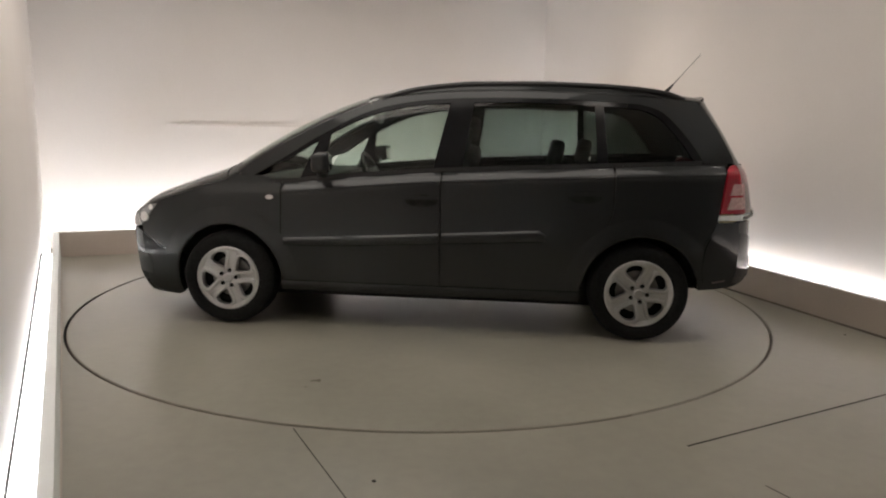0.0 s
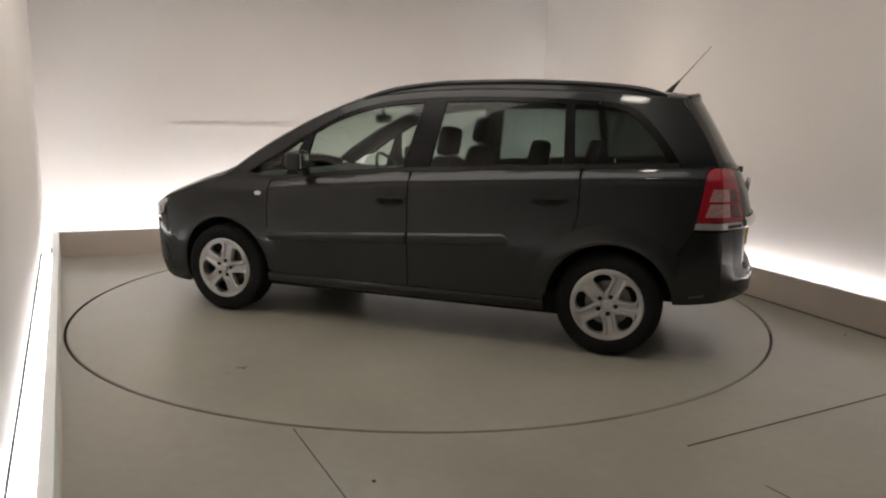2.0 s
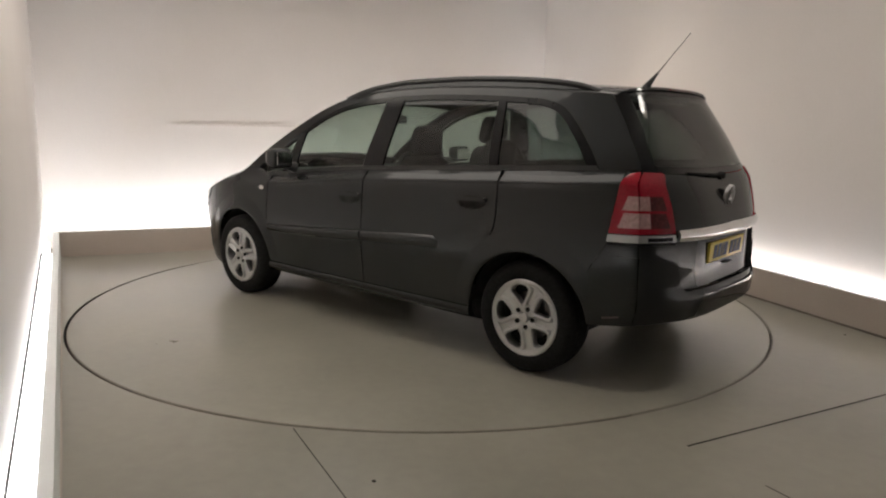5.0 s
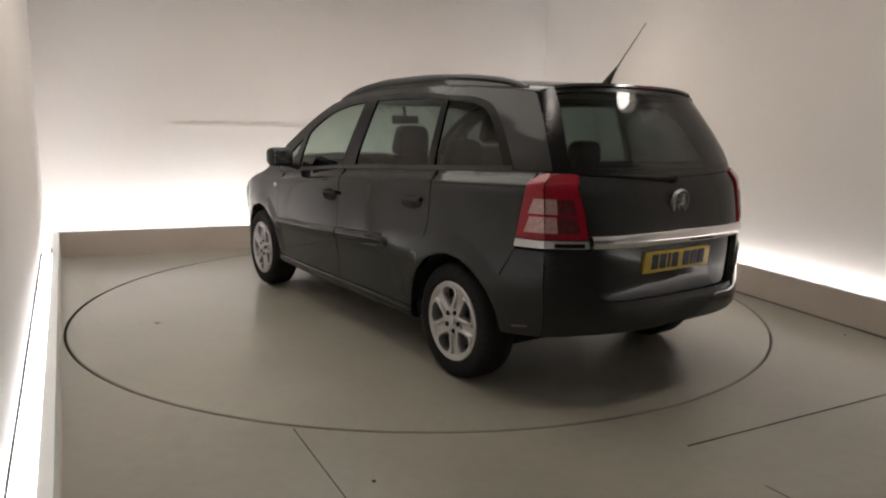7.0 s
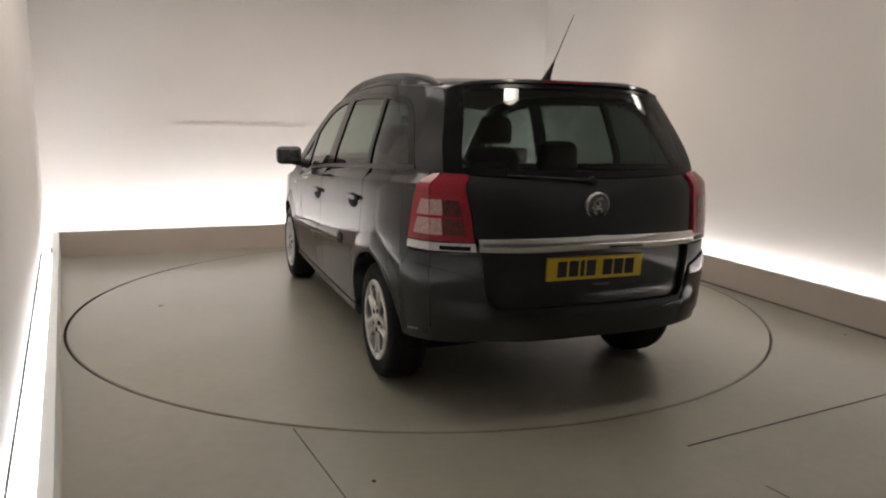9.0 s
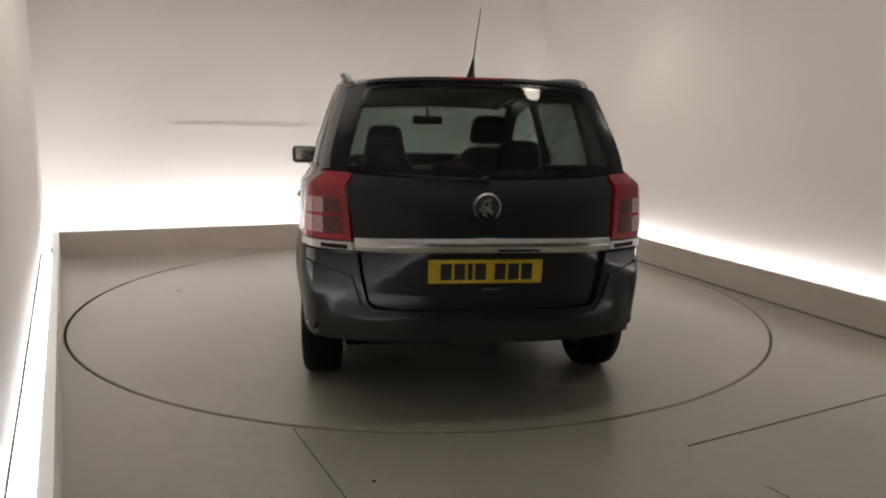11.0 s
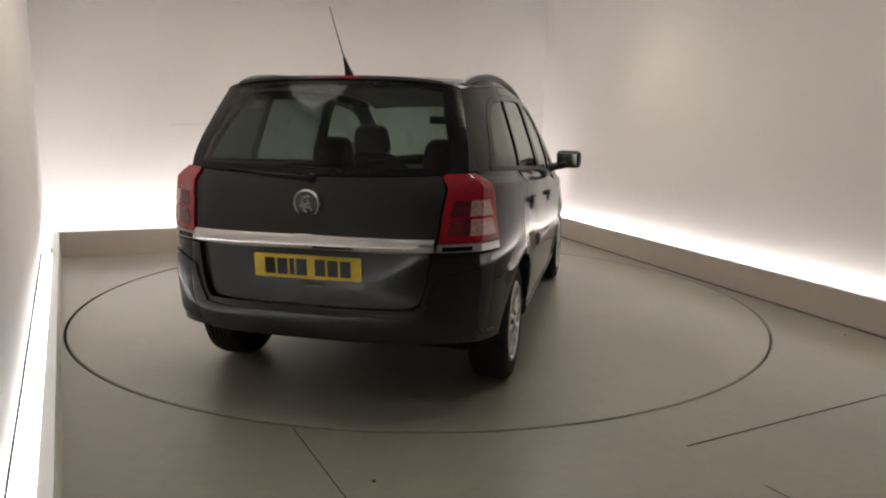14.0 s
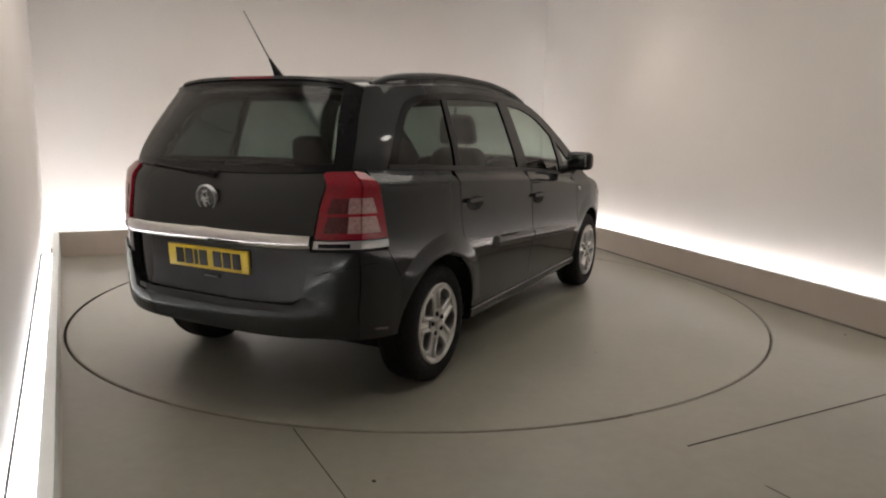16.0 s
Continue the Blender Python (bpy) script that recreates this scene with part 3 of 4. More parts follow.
    # roof side from the A pillar to the D pillar
    quarter = [(-1.231, 1.503), (-1.31, 1.497), (-1.37, 1.484), (-1.42, 1.467), (-1.457, 1.448), (-1.50, 1.412), (-1.556, 1.354), (-1.607, 1.294), (-1.657, 1.229), (-1.712, BELT(-1.712) - 0.012)]
    inner = [(-1.231, 1.470), (-1.30, 1.466), (-1.35, 1.455), (-1.40, 1.436), (-1.44, 1.410), (-1.48, 1.372), (-1.52, 1.328), (-1.57, 1.268), (-1.61, 1.212), (-1.648, BELT(-1.648))]
    pillar = [(x, EDGE(x) - 0.003) for x in steps(1.28, -1.675, 46)] + [(REAR_EDGE(z) + 0.002, z) for z in (1.49, 1.46, 1.43, 1.40, 1.36, 1.32, 1.28, 1.24, 1.20, 1.165, 1.142)]
    pillar += quarter[::-1] + [(x, WIN_TOP(x) + 0.004) for x in steps(-1.15, 1.05, 38)] + [(1.18, 1.0)]
    skin("roof_side", M_PAINT, car, [(f_side, pillar, 0.0, k)])
    # black strip along the belt
    strip = belt_line(1.05, -1.70, 30, 0.006) + belt_line(-1.70, 1.05, 30, -0.016)
    skin("belt_trim", M_BLACK, car, [(f_side, strip, 0.004, k)])
    # window frames and pillars in gloss black
    frame_top = [(x, WIN_TOP(x) + 0.002) for x in steps(1.04, -1.228, 42)] + [(x, WIN_TOP(x) - 0.026) for x in steps(-1.228, 0.96, 42)]
    skin("window_frame", M_GLOSSBLACK, car, [(f_side, frame_top, 0.001, k)])
    for name, poly in (("door_pillar", [(-0.118, 1.505), (-0.272, 1.512), (-0.205, BELT(-0.205)), (-0.020, BELT(-0.02))]),
                       ("rear_door_pillar", [(-1.030, 1.50), (-1.085, 1.50), (-1.12, BELT(-1.12)), (-1.055, BELT(-1.05))]),
                       ("mirror_triangle", [(0.665, 1.290), (0.735, 1.255), (0.80, 1.12), (0.86, BELT(0.86)), (0.70, BELT(0.7)), (0.69, 1.15)]),
                       ("quarter_edge", quarter + inner[::-1])):
        skin(name, M_GLOSSBLACK, car, [(f_side, poly, 0.002, k)])
    # panes
    fd = [(0.68, 1.285)] + [(x, WIN_TOP(x) - 0.012) for x in steps(0.64, -0.115, 16)] + [(-0.03, BELT(-0.03))] + belt_line(0.02, 0.71, 8)
    skin("front_door_glass", M_GLASS, car, [(f_side, fd, -0.006, k)], "tinted side glass", thick=0.003)
    tri = [(x, WIN_TOP(x) - 0.012) for x in steps(1.04, 0.74, 8)] + [(0.79, 1.12), (0.85, BELT(0.85)), (0.95, BELT(0.95)), (1.1, BELT(1.1))]
    skin("front_quarter_glass", M_GLASS, car, [(f_side, tri, -0.006, k)], "small tinted corner glass", thick=0.003)
    rd = [(x, WIN_TOP(x) - 0.012) for x in steps(-0.262, -1.035, 14)] + [(-1.062, BELT(-1.06))] + belt_line(-0.95, -0.20, 8)
    skin("rear_door_glass", M_DOORGLASS, car, [(f_side, rd, -0.006, k)], "tinted side glass", thick=0.003)
    qg = [(-1.075, 1.497)] + [(x - 0.012, z + 0.008) for x, z in inner] + [(-1.4, BELT(-1.4)), (-1.105, BELT(-1.1))]
    skin("rear_quarter_glass", M_REARGLASS, car, [(f_side, qg, -0.006, k)], "dark tinted rear quarter glass", thick=0.003)
    # side moulding on the doors
    lo = table([(0.96, 0.556), (0.85, 0.556), (-0.08, 0.598), (-0.72, 0.632)])
    hi = table([(0.96, 0.598), (0.85, 0.604), (-0.08, 0.662), (-0.72, 0.700)])
    for x0, x1, owner in ((0.955, -0.070, d1), (-0.090, -0.75, d2)):
        bm = bmesh.new()
        rows = []
        for x in steps(x0, x1, 30):
            end = min(1.0, (x + 0.752) / 0.05) if x1 < -0.5 else 1.0
            l, h = lo(x), hi(x)
            h = l + (h - l) * (0.35 + 0.65 * max(end, 0) ** 0.5)
            e = max(end, 0.0) ** 0.5
            rows.append([(x, z, o * e if o > 0 else o) for x, z, o in ((x, l - 0.003, -0.003), (x, l + 0.004, 0.011), (x, l + 0.02, 0.017), (x, h - 0.014, 0.019), (x, h - 0.005, 0.015), (x, h + 0.004, 0.003), (x, h + 0.008, -0.003))])
        side_sweep(bm, rows, k)
        part("side_moulding", bm, M_PAINT, owner, "grey rubbing strip")
    # handles: a bar over a dish, whose shadow is painted in as black
    for hx, hz, owner in ((0.045, 0.880, d1), (-0.985, 0.930, d2)):
        dish = [(hx + 0.105 * math.cos(a), hz - 0.008 + 0.040 * math.sin(a)) for a in steps(0, 2 * math.pi * 15 / 16, 16)]
        h = skin("door_handle", M_LINER, owner, [(f_side, dish, 0.002, k)], "body-coloured door handle over a dish blackened for its shadow")
        bar = [(hx + 0.115, hz + 0.018), (hx + 0.09, hz + 0.023), (hx - 0.09, hz + 0.024), (hx - 0.115, hz + 0.019), (hx - 0.115, hz + 0.004), (hx - 0.09, hz), (hx + 0.09, hz - 0.001), (hx + 0.115, hz + 0.004)]
        skin("handle_bar", M_PAINT, h, [(f_side, bar, 0.026, k)], thick=0.02)
    # side repeater
    rep = [(1.052 + 0.026 * math.cos(a), 0.868 + 0.015 * math.sin(a)) for a in steps(0, 2 * math.pi * 11 / 12, 12)]
    skin("side_repeater", M_CLEARLENS, car, [(f_side, rep, 0.006, k)], "small clear indicator lens")
    # tail lamp: red shell round a clear middle
    lamp_s = [(-1.846, 1.06), (-1.852, 1.092), (-1.868, 1.115), (-1.892, 1.126), (-1.910, 1.128)] + [(REAR_EDGE(z), z) for z in (1.10, 1.0, 0.9, 0.832)] + [(-1.815, 0.832), (-1.832, 0.95)]
    lamp_r = [(1.0, 1.128), (0.875, 1.130), (0.845, 1.122), (0.829, 1.10), (0.798, 0.97), (0.778, 0.832), (1.0, 0.832)]
    lamp = skin("tail_lamp", M_RED, car, [(f_side, lamp_s, 0.012, k), (f_rear, [(s * k, z) for s, z in lamp_r], 0.012)], "red tail lamp with clear middle bands", thick=0.03, fine=0.5)
    for z0, z1, name in ((0.862, 0.936, "reversing_lens"), (0.949, 1.018, "indicator_lens")):
        cs = [(-1.872 - (z1 - 0.9) * 0.15, z1), (REAR_EDGE(z1), z1), (REAR_EDGE(z0), z0), (-1.862 - (z0 - 0.9) * 0.15, z0)]
        cr = [(1.0, z1), (0.945, z1), (0.940, z0), (1.0, z0)]
        lens = skin(name, M_LAMPLENS, lamp, [(f_side, cs, 0.015, k), (f_rear, [(s * k, z) for s, z in cr], 0.015)], "clear outer lens", thick=0.006)
        sm = [(0.944, z1), (0.838 + (z1 - 0.9) * 0.18, z1), (0.828 + (z0 - 0.9) * 0.18, z0), (0.939, z0)]
        skin(name, M_SMOKE, lamp, [(f_rear, [(s * k, z) for s, z in sm], 0.0145)], "smoked reddish lens", thick=0.006)
    foot_s = [(-1.812, 0.826)] + [(REAR_EDGE(z), z) for z in (0.826, 0.790)] + [(-1.808, 0.790)]
    foot_r = [(1.0, 0.826), (0.776, 0.826), (0.769, 0.790), (1.0, 0.790)]
    foot = skin("lamp_foot", M_SILVER, lamp, [(f_side, foot_s, 0.010, k), (f_rear, [(s * k, z) for s, z in foot_r], 0.010)], "bright silver band under the lamp", thick=0.02)
    slot = [(0.955, 0.815), (0.80, 0.815), (0.80, 0.795), (0.955, 0.795)]
    skin("dark_inlay", M_GLOSSBLACK, foot, [(f_rear, [(s * k, z) for s, z in slot], 0.0125)], thick=0.006)
    # head lamp
    hl_s = [(2.02, 0.735), (1.93, 0.79), (1.86, 0.795), (1.93, 0.72), (2.0, 0.645), (2.08, 0.63), (2.085, 0.69)]
    hl_f = [(1.0, 0.63), (0.62, 0.615), (0.60, 0.66), (0.8, 0.705), (1.0, 0.735)]
    head = skin("head_lamp", M_HEAD, car, [(f_side, hl_s, 0.006, k), (f_front, [(s * k, z) for s, z in hl_f], 0.006)], "clear head lamp over a grey housing", thick=0.03)
    for hx, hz, hr in ((1.975, 0.700, 0.034), (1.915, 0.768, 0.018)):
        spot = [(hx + hr * math.cos(a), hz + hr * math.sin(a)) for a in steps(0, 2 * math.pi * 15 / 16, 16)]
        skin("reflector_bowl", M_CLEARLENS, head, [(f_side, spot, 0.009, k)], "bright reflector bowl", thick=0.01)
    # dark liner behind the shut lines and round the wheels
    ln = [(1.80, 0.60), (1.6, 0.80), (1.2, 0.93)] + belt_line(1.0, -1.8, 12, -0.03) + [(-1.85, 0.8), (-1.70, 0.60)] + arc(-AXLE, ZW, 0.385, 140, 12, 20) + [(-0.95, 0.23), (0.95, 0.23)] + arc(AXLE, ZW, 0.385, 168, 40, 20)
    skin("inner_liner", M_LINER, car, [(f_side, ln, -0.035, k)])
    for cx, nm in ((AXLE, "front_wheel_arch"), (-AXLE, "rear_wheel_arch")):
        bm = bmesh.new()
        pts = arc(cx, ZW, ARCH + 0.004, 4, 176, 28)
        rows = [[bm.verts.new((x, k * min(y, half_width(x, z) - 0.025), z)) for x, z in pts] for y in (0.9, 0.80, 0.58)]
        for a, b in zip(rows, rows[1:]):
            for i in range(len(a) - 1):
                bm.faces.new((a[i], a[i + 1], b[i + 1], b[i]))
        bm.faces.new(rows[-1])
        part(nm, bm, M_LINER, car, "matt black wheel arch liner")
    # mirror
    bm = bmesh.new()
    m = pose(0.665, k * 0.985, 1.105, 0, 0, k * 8)
    verts = box(bm, -0.055, 0.06, -0.095, 0.095, -0.068, 0.068, 0.042, seg=4)
    for v in verts:
        v.co.y += 0.0
        if v.co.x > 0:
            v.co.z *= 1 - v.co.x * 3.2
            v.co.y *= 1 - v.co.x * 1.6
    bmesh.ops.transform(bm, matrix=m, verts=bm.verts[:])
    mir = part("door_mirror", bm, M_PAINT, car, "body-coloured door mirror on a black stalk")
    bm = bmesh.new()
    box(bm, -0.058, -0.052, -0.07, 0.07, -0.045, 0.045, 0.003, m)
    part("mirror_glass", bm, M_CHROME, mir, "mirror glass")
    bm = bmesh.new()
    tube(bm, [(0.70, k * 0.83, 1.035), (0.69, k * 0.88, 1.045), (0.675, k * 0.95, 1.06)], [0.04, 0.03, 0.03], 10)
    part("mirror_stalk", bm, M_BLACK, mir, "black plastic stalk")
    # roof rail
    top = table([(0.345, 1.532), (0.187, 1.580), (0.044, 1.606), (-0.272, 1.634), (-0.647, 1.638), (-1.002, 1.628), (-1.338, 1.604), (-1.50, 1.580), (-1.60, 1.546)])
    bm = bmesh.new()
    pts = [(x, k * (half_width(x, EDGE(x)) - 0.035), top(x) - 0.014) for x in steps(0.345, -1.60, 40)]
    tube(bm, pts, 0.017, 8)
    rail = part("roof_rail", bm, M_BLACK, car, "black roof rail")
    bm = bmesh.new()
    rows = []
    for x in steps(0.33, -1.57, 40):
        y = half_width(x, EDGE(x)) - 0.035
        rows.append([bm.verts.new((x, k * (y + dy), z)) for dy, z in ((-0.03, EDGE(x) - 0.01), (0.028, EDGE(x) - 0.012), (0.004, top(x) - 0.022), (-0.010, top(x) - 0.022))])
    for a, b in zip(rows, rows[1:]):
        for i in range(4):
            bm.faces.new((a[i], a[(i + 1) % 4], b[(i + 1) % 4], b[i]))
    bm.faces.new(rows[0])
    bm.faces.new(rows[-1][::-1])
    part("rail_plinth", bm, M_PAINT, rail, "body-coloured plinth under the rail")


def build_top(car):
    hood = [(x, -0.97) for x in steps(2.03, 1.36, 8)] + [(1.36, s) for s in steps(-0.9, 0.9, 9)] + [(x, 0.97) for x in steps(1.36, 2.03, 8)] + [(2.055, s) for s in steps(0.9, -0.9, 9)]
    skin("bonnet", M_PAINT, car, [(f_top, hood, 0.0)])
    for k in (1, -1):
        edge = [(x, k * 0.975) for x in steps(2.0, 1.30, 8)] + [(x, k) for x in steps(1.30, 2.0, 8)]
        skin("wing_top", M_PAINT, car, [(f_top, edge, 0.0)])
        ap = [(x, k * 0.93) for x in steps(1.28, 0.42, 10)] + [(x, k) for x in steps(0.42, 1.28, 10)]
        skin("windscreen_pillar", M_PAINT, car, [(f_top, ap, 0.0)])
    cowl = [(1.352, s) for s in steps(-0.99, 0.99, 15)] + [(1.27, s) for s in steps(0.99, -0.99, 15)]
    skin("cowl", M_BLACK, car, [(f_top, cowl, -0.004)], "black plastic scuttle below the windscreen")
    ws = [(1.265, s) for s in steps(-0.925, 0.925, 15)] + [(0.43, s) for s in steps(0.925, -0.925, 15)]
    skin("windscreen", M_GLASS, car, [(f_top, ws, -0.004)], "lightly tinted windscreen", thick=0.004)
    roof = [(0.415, s) for s in steps(-1, 1, 21)] + [(x, 1) for x in steps(0.3, -1.6, 20)] + [(-1.70, s) for s in steps(1, -1, 21)] + [(x, -1) for x in steps(-1.6, 0.3, 20)]
    skin("roof", M_PAINT, car, [(f_top, roof, 0.0)])
    # wiper at the foot of the windscreen
    bm = bmesh.new()
    tube(bm, [(1.36, 0.66, 1.018), (1.40, 0.45, 1.055), (1.43, 0.1, 1.078), (1.43, -0.25, 1.082)], 0.012, 6)
    part("windscreen_wiper", bm, M_BLACK, car)
    # aerial
    bm = bmesh.new()
    tube(bm, [(-1.575, 0, 1.580), (-1.592, 0, 1.606), (-1.622, 0, 1.642), (-1.645, 0, 1.668)], [0.026, 0.018, 0.010, 0.006], 10)
    foot = part("aerial", bm, M_BLACK, car, "black whip aerial")
    bm = bmesh.new()
    tube(bm, [(-1.64, 0, 1.662), (-1.735, 0, 1.775), (-1.822, 0, 1.878)], [0.0042, 0.0032, 0.0026], 6)
    part("aerial_rod", bm, M_DISCMETAL, foot)


def build_rear(car):
    # spoiler lip and upper frame
    n = 15
    lip = [(s, 1.519) for s in steps(-0.86, 0.86, n)] + [(s, 1.507) for s in steps(0.86, -0.86, n)]
    spoiler = skin("tailgate_spoiler", M_PAINT, car, [(f_rear, lip, 0.009)], "body-coloured roof spoiler lip", thick=0.04)
    bl = [(s, 1.515) for s in steps(-0.22, 0.22, 9)] + [(s, 1.510) for s in steps(0.22, -0.22, 9)]
    skin("high_brake_lamp", M_RED, spoiler, [(f_rear, bl, 0.0112)], "long red brake lamp", thick=0.02)
    top_in, low_in = 1.488, 1.165
    pane = [(s, top_in) for s in steps(-0.86, 0.86, n)] + [(0.875, 1.3), (0.885, low_in)] + [(s, low_in) for s in steps(0.8, -0.8, n)] + [(-0.885, low_in), (-0.875, 1.3)]
    skin("rear_window", M_GATEGLASS, car, [(f_rear, pane, 0.0)], "dark tinted rear window", thick=0.004)
    # glossy black print and edge round the pane
    for k in (1, -1):
        band = [(k * 0.86, 1.518), (k * 0.93, 1.518), (k, 1.518), (k, 1.40), (k, 1.3), (k, 1.2), (k, 1.133), (k * 0.885, 1.133), (k * 0.885, low_in), (k * 0.875, 1.3), (k * 0.86, top_in)]
        skin("window_border", M_GLOSSBLACK, car, [(f_rear, band, 0.0)], "glossy black border of the rear window", thick=0.02)
    for z0, z1, w in ((top_in + 0.001, 1.518, 0.858), (1.133, low_in - 0.001, 0.883)):
        band = [(s, z1) for s in steps(-w, w, n)] + [(s, z0) for s in steps(w, -w, n)]
        skin("window_border", M_GLOSSBLACK, car, [(f_rear, band, 0.0)], "glossy black border of the rear window", thick=0.02)
    # painted tailgate
    panel = [(s, 1.128) for s in steps(-0.84, 0.84, n)] + [(0.820, 1.10), (0.789, 0.97), (0.770, 0.848)] + [(s, 0.848) for s in steps(0.7, -0.7, n)] + [(-0.770, 0.848), (-0.789, 0.97), (-0.820, 1.10)]
    gate = skin("tailgate", M_PAINT, car, [(f_rear, panel, 0.0)])
    strip = [(s, 0.846 - 0.006 * s * s) for s in steps(-0.762, 0.762, n)] + [(s, 0.790 + 0.014 * s * s) for s in steps(0.760, -0.760, n)]
    skin("chrome_strip", M_CHROME, gate, [(f_strip, strip, 0.010)], "satin chrome strip across the tailgate", thick=0.03)
    grip = [(-0.06, 0.809), (-0.30, 0.808), (-0.31, 0.802), (-0.06, 0.802)]
    skin("handle_recess", M_GLOSSBLACK, gate, [(f_strip, grip, 0.012)], "dark handle recess in the strip", thick=0.01)
    lower = [(s, 0.792) for s in steps(-0.746, 0.746, n)] + [(0.729, 0.68), (0.690, 0.560), (0.64, 0.541)] + [(s, 0.535) for s in steps(0.5, -0.5, n)] + [(-0.64, 0.541), (-0.690, 0.560), (-0.729, 0.68)]
    skin("tailgate_lower", M_PAINT, gate, [(f_rear, lower, -0.026)])
    # bumper: cheeks beside the tailgate, a deep bar below it
    bump = [(s, 0.528) for s in steps(-0.66, 0.66, n)] + [(0.70, 0.56), (0.735, 0.68), (0.752, 0.776), (1.0, 0.776), (1.0, 0.5), (1.0, 0.42), (1.0, 0.362), (0.9, 0.366)]
    bump += [(s, 0.374) for s in steps(0.8, -0.8, n)] + [(-0.9, 0.366), (-1.0, 0.362), (-1.0, 0.42), (-1.0, 0.5), (-1.0, 0.776), (-0.752, 0.776), (-0.735, 0.68), (-0.70, 0.56)]
    side = [(-1.808, 0.776)] + [(REAR_EDGE(z), z) for z in (0.776, 0.7, 0.6, 0.5)] + [(REAR_X(0.42), 0.42), (REAR_X(0.362), 0.362), (-1.80, 0.350), (-1.722, 0.346)] + arc(-AXLE, ZW, ARCH, 174, 147, 12) + [(-1.752, 0.676)]
    bumper = skin("rear_bumper", M_PAINT, car, [(f_rear, bump, 0.0), (f_side, side, 0.0, 1), (f_side, side, 0.0, -1)], thick=0.05, fine=0.5)
    pad_s = [(-1.775, 0.700), (-1.86, 0.722), (REAR_EDGE(0.715), 0.715)] + [(REAR_EDGE(z), z) for z in (0.6, 0.5)] + [(-1.945, 0.43), (-1.90, 0.385), (-1.80, 0.372), (-1.742, 0.40), (-1.728, 0.5), (-1.74, 0.62)]
    half = [(1.0, 0.715), (0.86, 0.690), (0.775, 0.670), (0.735, 0.56), (0.68, 0.505), (0.5, 0.495), (0.25, 0.492)]
    pad_r = half + [(-a, z) for a, z in reversed(half)] + [(-1.0, 0.43), (-0.7, 0.395), (0.7, 0.395), (1.0, 0.43)]
    skin("bumper_pad", M_PAINT, bumper, [(f_side, pad_s, 0.010, 1), (f_side, pad_s, 0.010, -1), (f_rear, pad_r, 0.010)], thick=0.012, fine=0.5)
    for k in (1, -1):
        ref = [(-1.80, 0.402), (-1.88, 0.414), (-1.88, 0.405), (-1.80, 0.393)]
        skin("reflector", M_DULL, bumper, [(f_side, ref, 0.015, k)], "slim reflector")
    # badge: a plain ring with a plain bar shape in it
    bm = bmesh.new()
    c = f_rear(0, 0.985)
    m = Matrix.Translation((c.x - 0.004, 0, 0.988)) @ pose(0, 0, 0, 0, -98, 0)
    lathe(bm, [(0.054, 0.0), (0.055, 0.008), (0.060, 0.010), (0.064, 0.004), (0.064, -0.01)], 40, m)
    badge = part("round_badge", bm, M_BADGERING, gate, "round chrome badge ring")
    bm = bmesh.new()
    lathe(bm, [(0.001, 0.003), (0.050, 0.002)], 32, m)
    part("badge_field", bm, M_BADGE, badge)
    bm = bmesh.new()
    for path in ([(0.036, -0.018), (0.030, 0.012), (0.010, 0.022), (-0.004, 0.006), (0.006, -0.014), (0.020, -0.006)],
                 [(-0.004, 0.030), (-0.016, 0.012), (-0.012, -0.016), (-0.030, -0.024)], [(-0.026, 0.018), (-0.038, 0.002)]):
        tube(bm, [m @ Vector((x, y, 0.006)) for x, y in path], 0.0062, 6)
    part("badge_relief", bm, M_BADGERING, badge)
    # number plate with bars for its writing
    tilt = Matrix.Translation((-2.116, 0, 0.700)) @ pose(0, 0, 0, 0, -94, 0)
    bm = bmesh.new()
    box(bm, -0.0555, 0.0555, -0.26, 0.26, -0.012, 0.004, 0.006, tilt)
    plate = part("number_plate", bm, M_YELLOW, gate, "yellow number plate with dark characters")
    x = 0.205
    for i in range(7):
        w = 0.050 if i != 2 else 0.022
        bm = bmesh.new()
        y0 = x - w
        box(bm, -0.038, 0.038, y0, x, 0.0035, 0.006, 0.0, tilt)
        part("character_bar", bm, M_INK, plate)
        x = y0 - (0.011 if i != 3 else 0.04)
    # soft highlight below the plate, modelled as a thin grey strip
    bm = bmesh.new()
    box(bm, -2.128, -2.108, -0.075, 0.015, 0.614, 0.622, 0.002)
    part("plate_highlight", bm, M_BADGE, gate, "small grey strip drawn as the highlight below the plate")
    # wiper of the rear window
    bm = bmesh.new()
    a, b = f_rear(0.0, 1.122), f_rear(0.62, 1.140)
    tube(bm, [(a.x - 0.012, a.y, a.z), ((a.x + b.x) / 2 - 0.026, (a.y + b.y) / 2, (a.z + b.z) / 2), (b.x - 0.012, b.y, b.z)], [0.011, 0.006, 0.005], 8)
    wiper = part("rear_wiper", bm, M_LINER, car, "black rear wiper")
    bm = bmesh.new()
    lathe(bm, [(0.001, 0.03), (0.018, 0.028), (0.022, 0.0)], 16, Matrix.Translation((a.x + 0.005, 0, a.z)) @ pose(0, 0, 0, 0, -90, 0))
    part("wiper_pivot", bm, M_LINER, wiper)


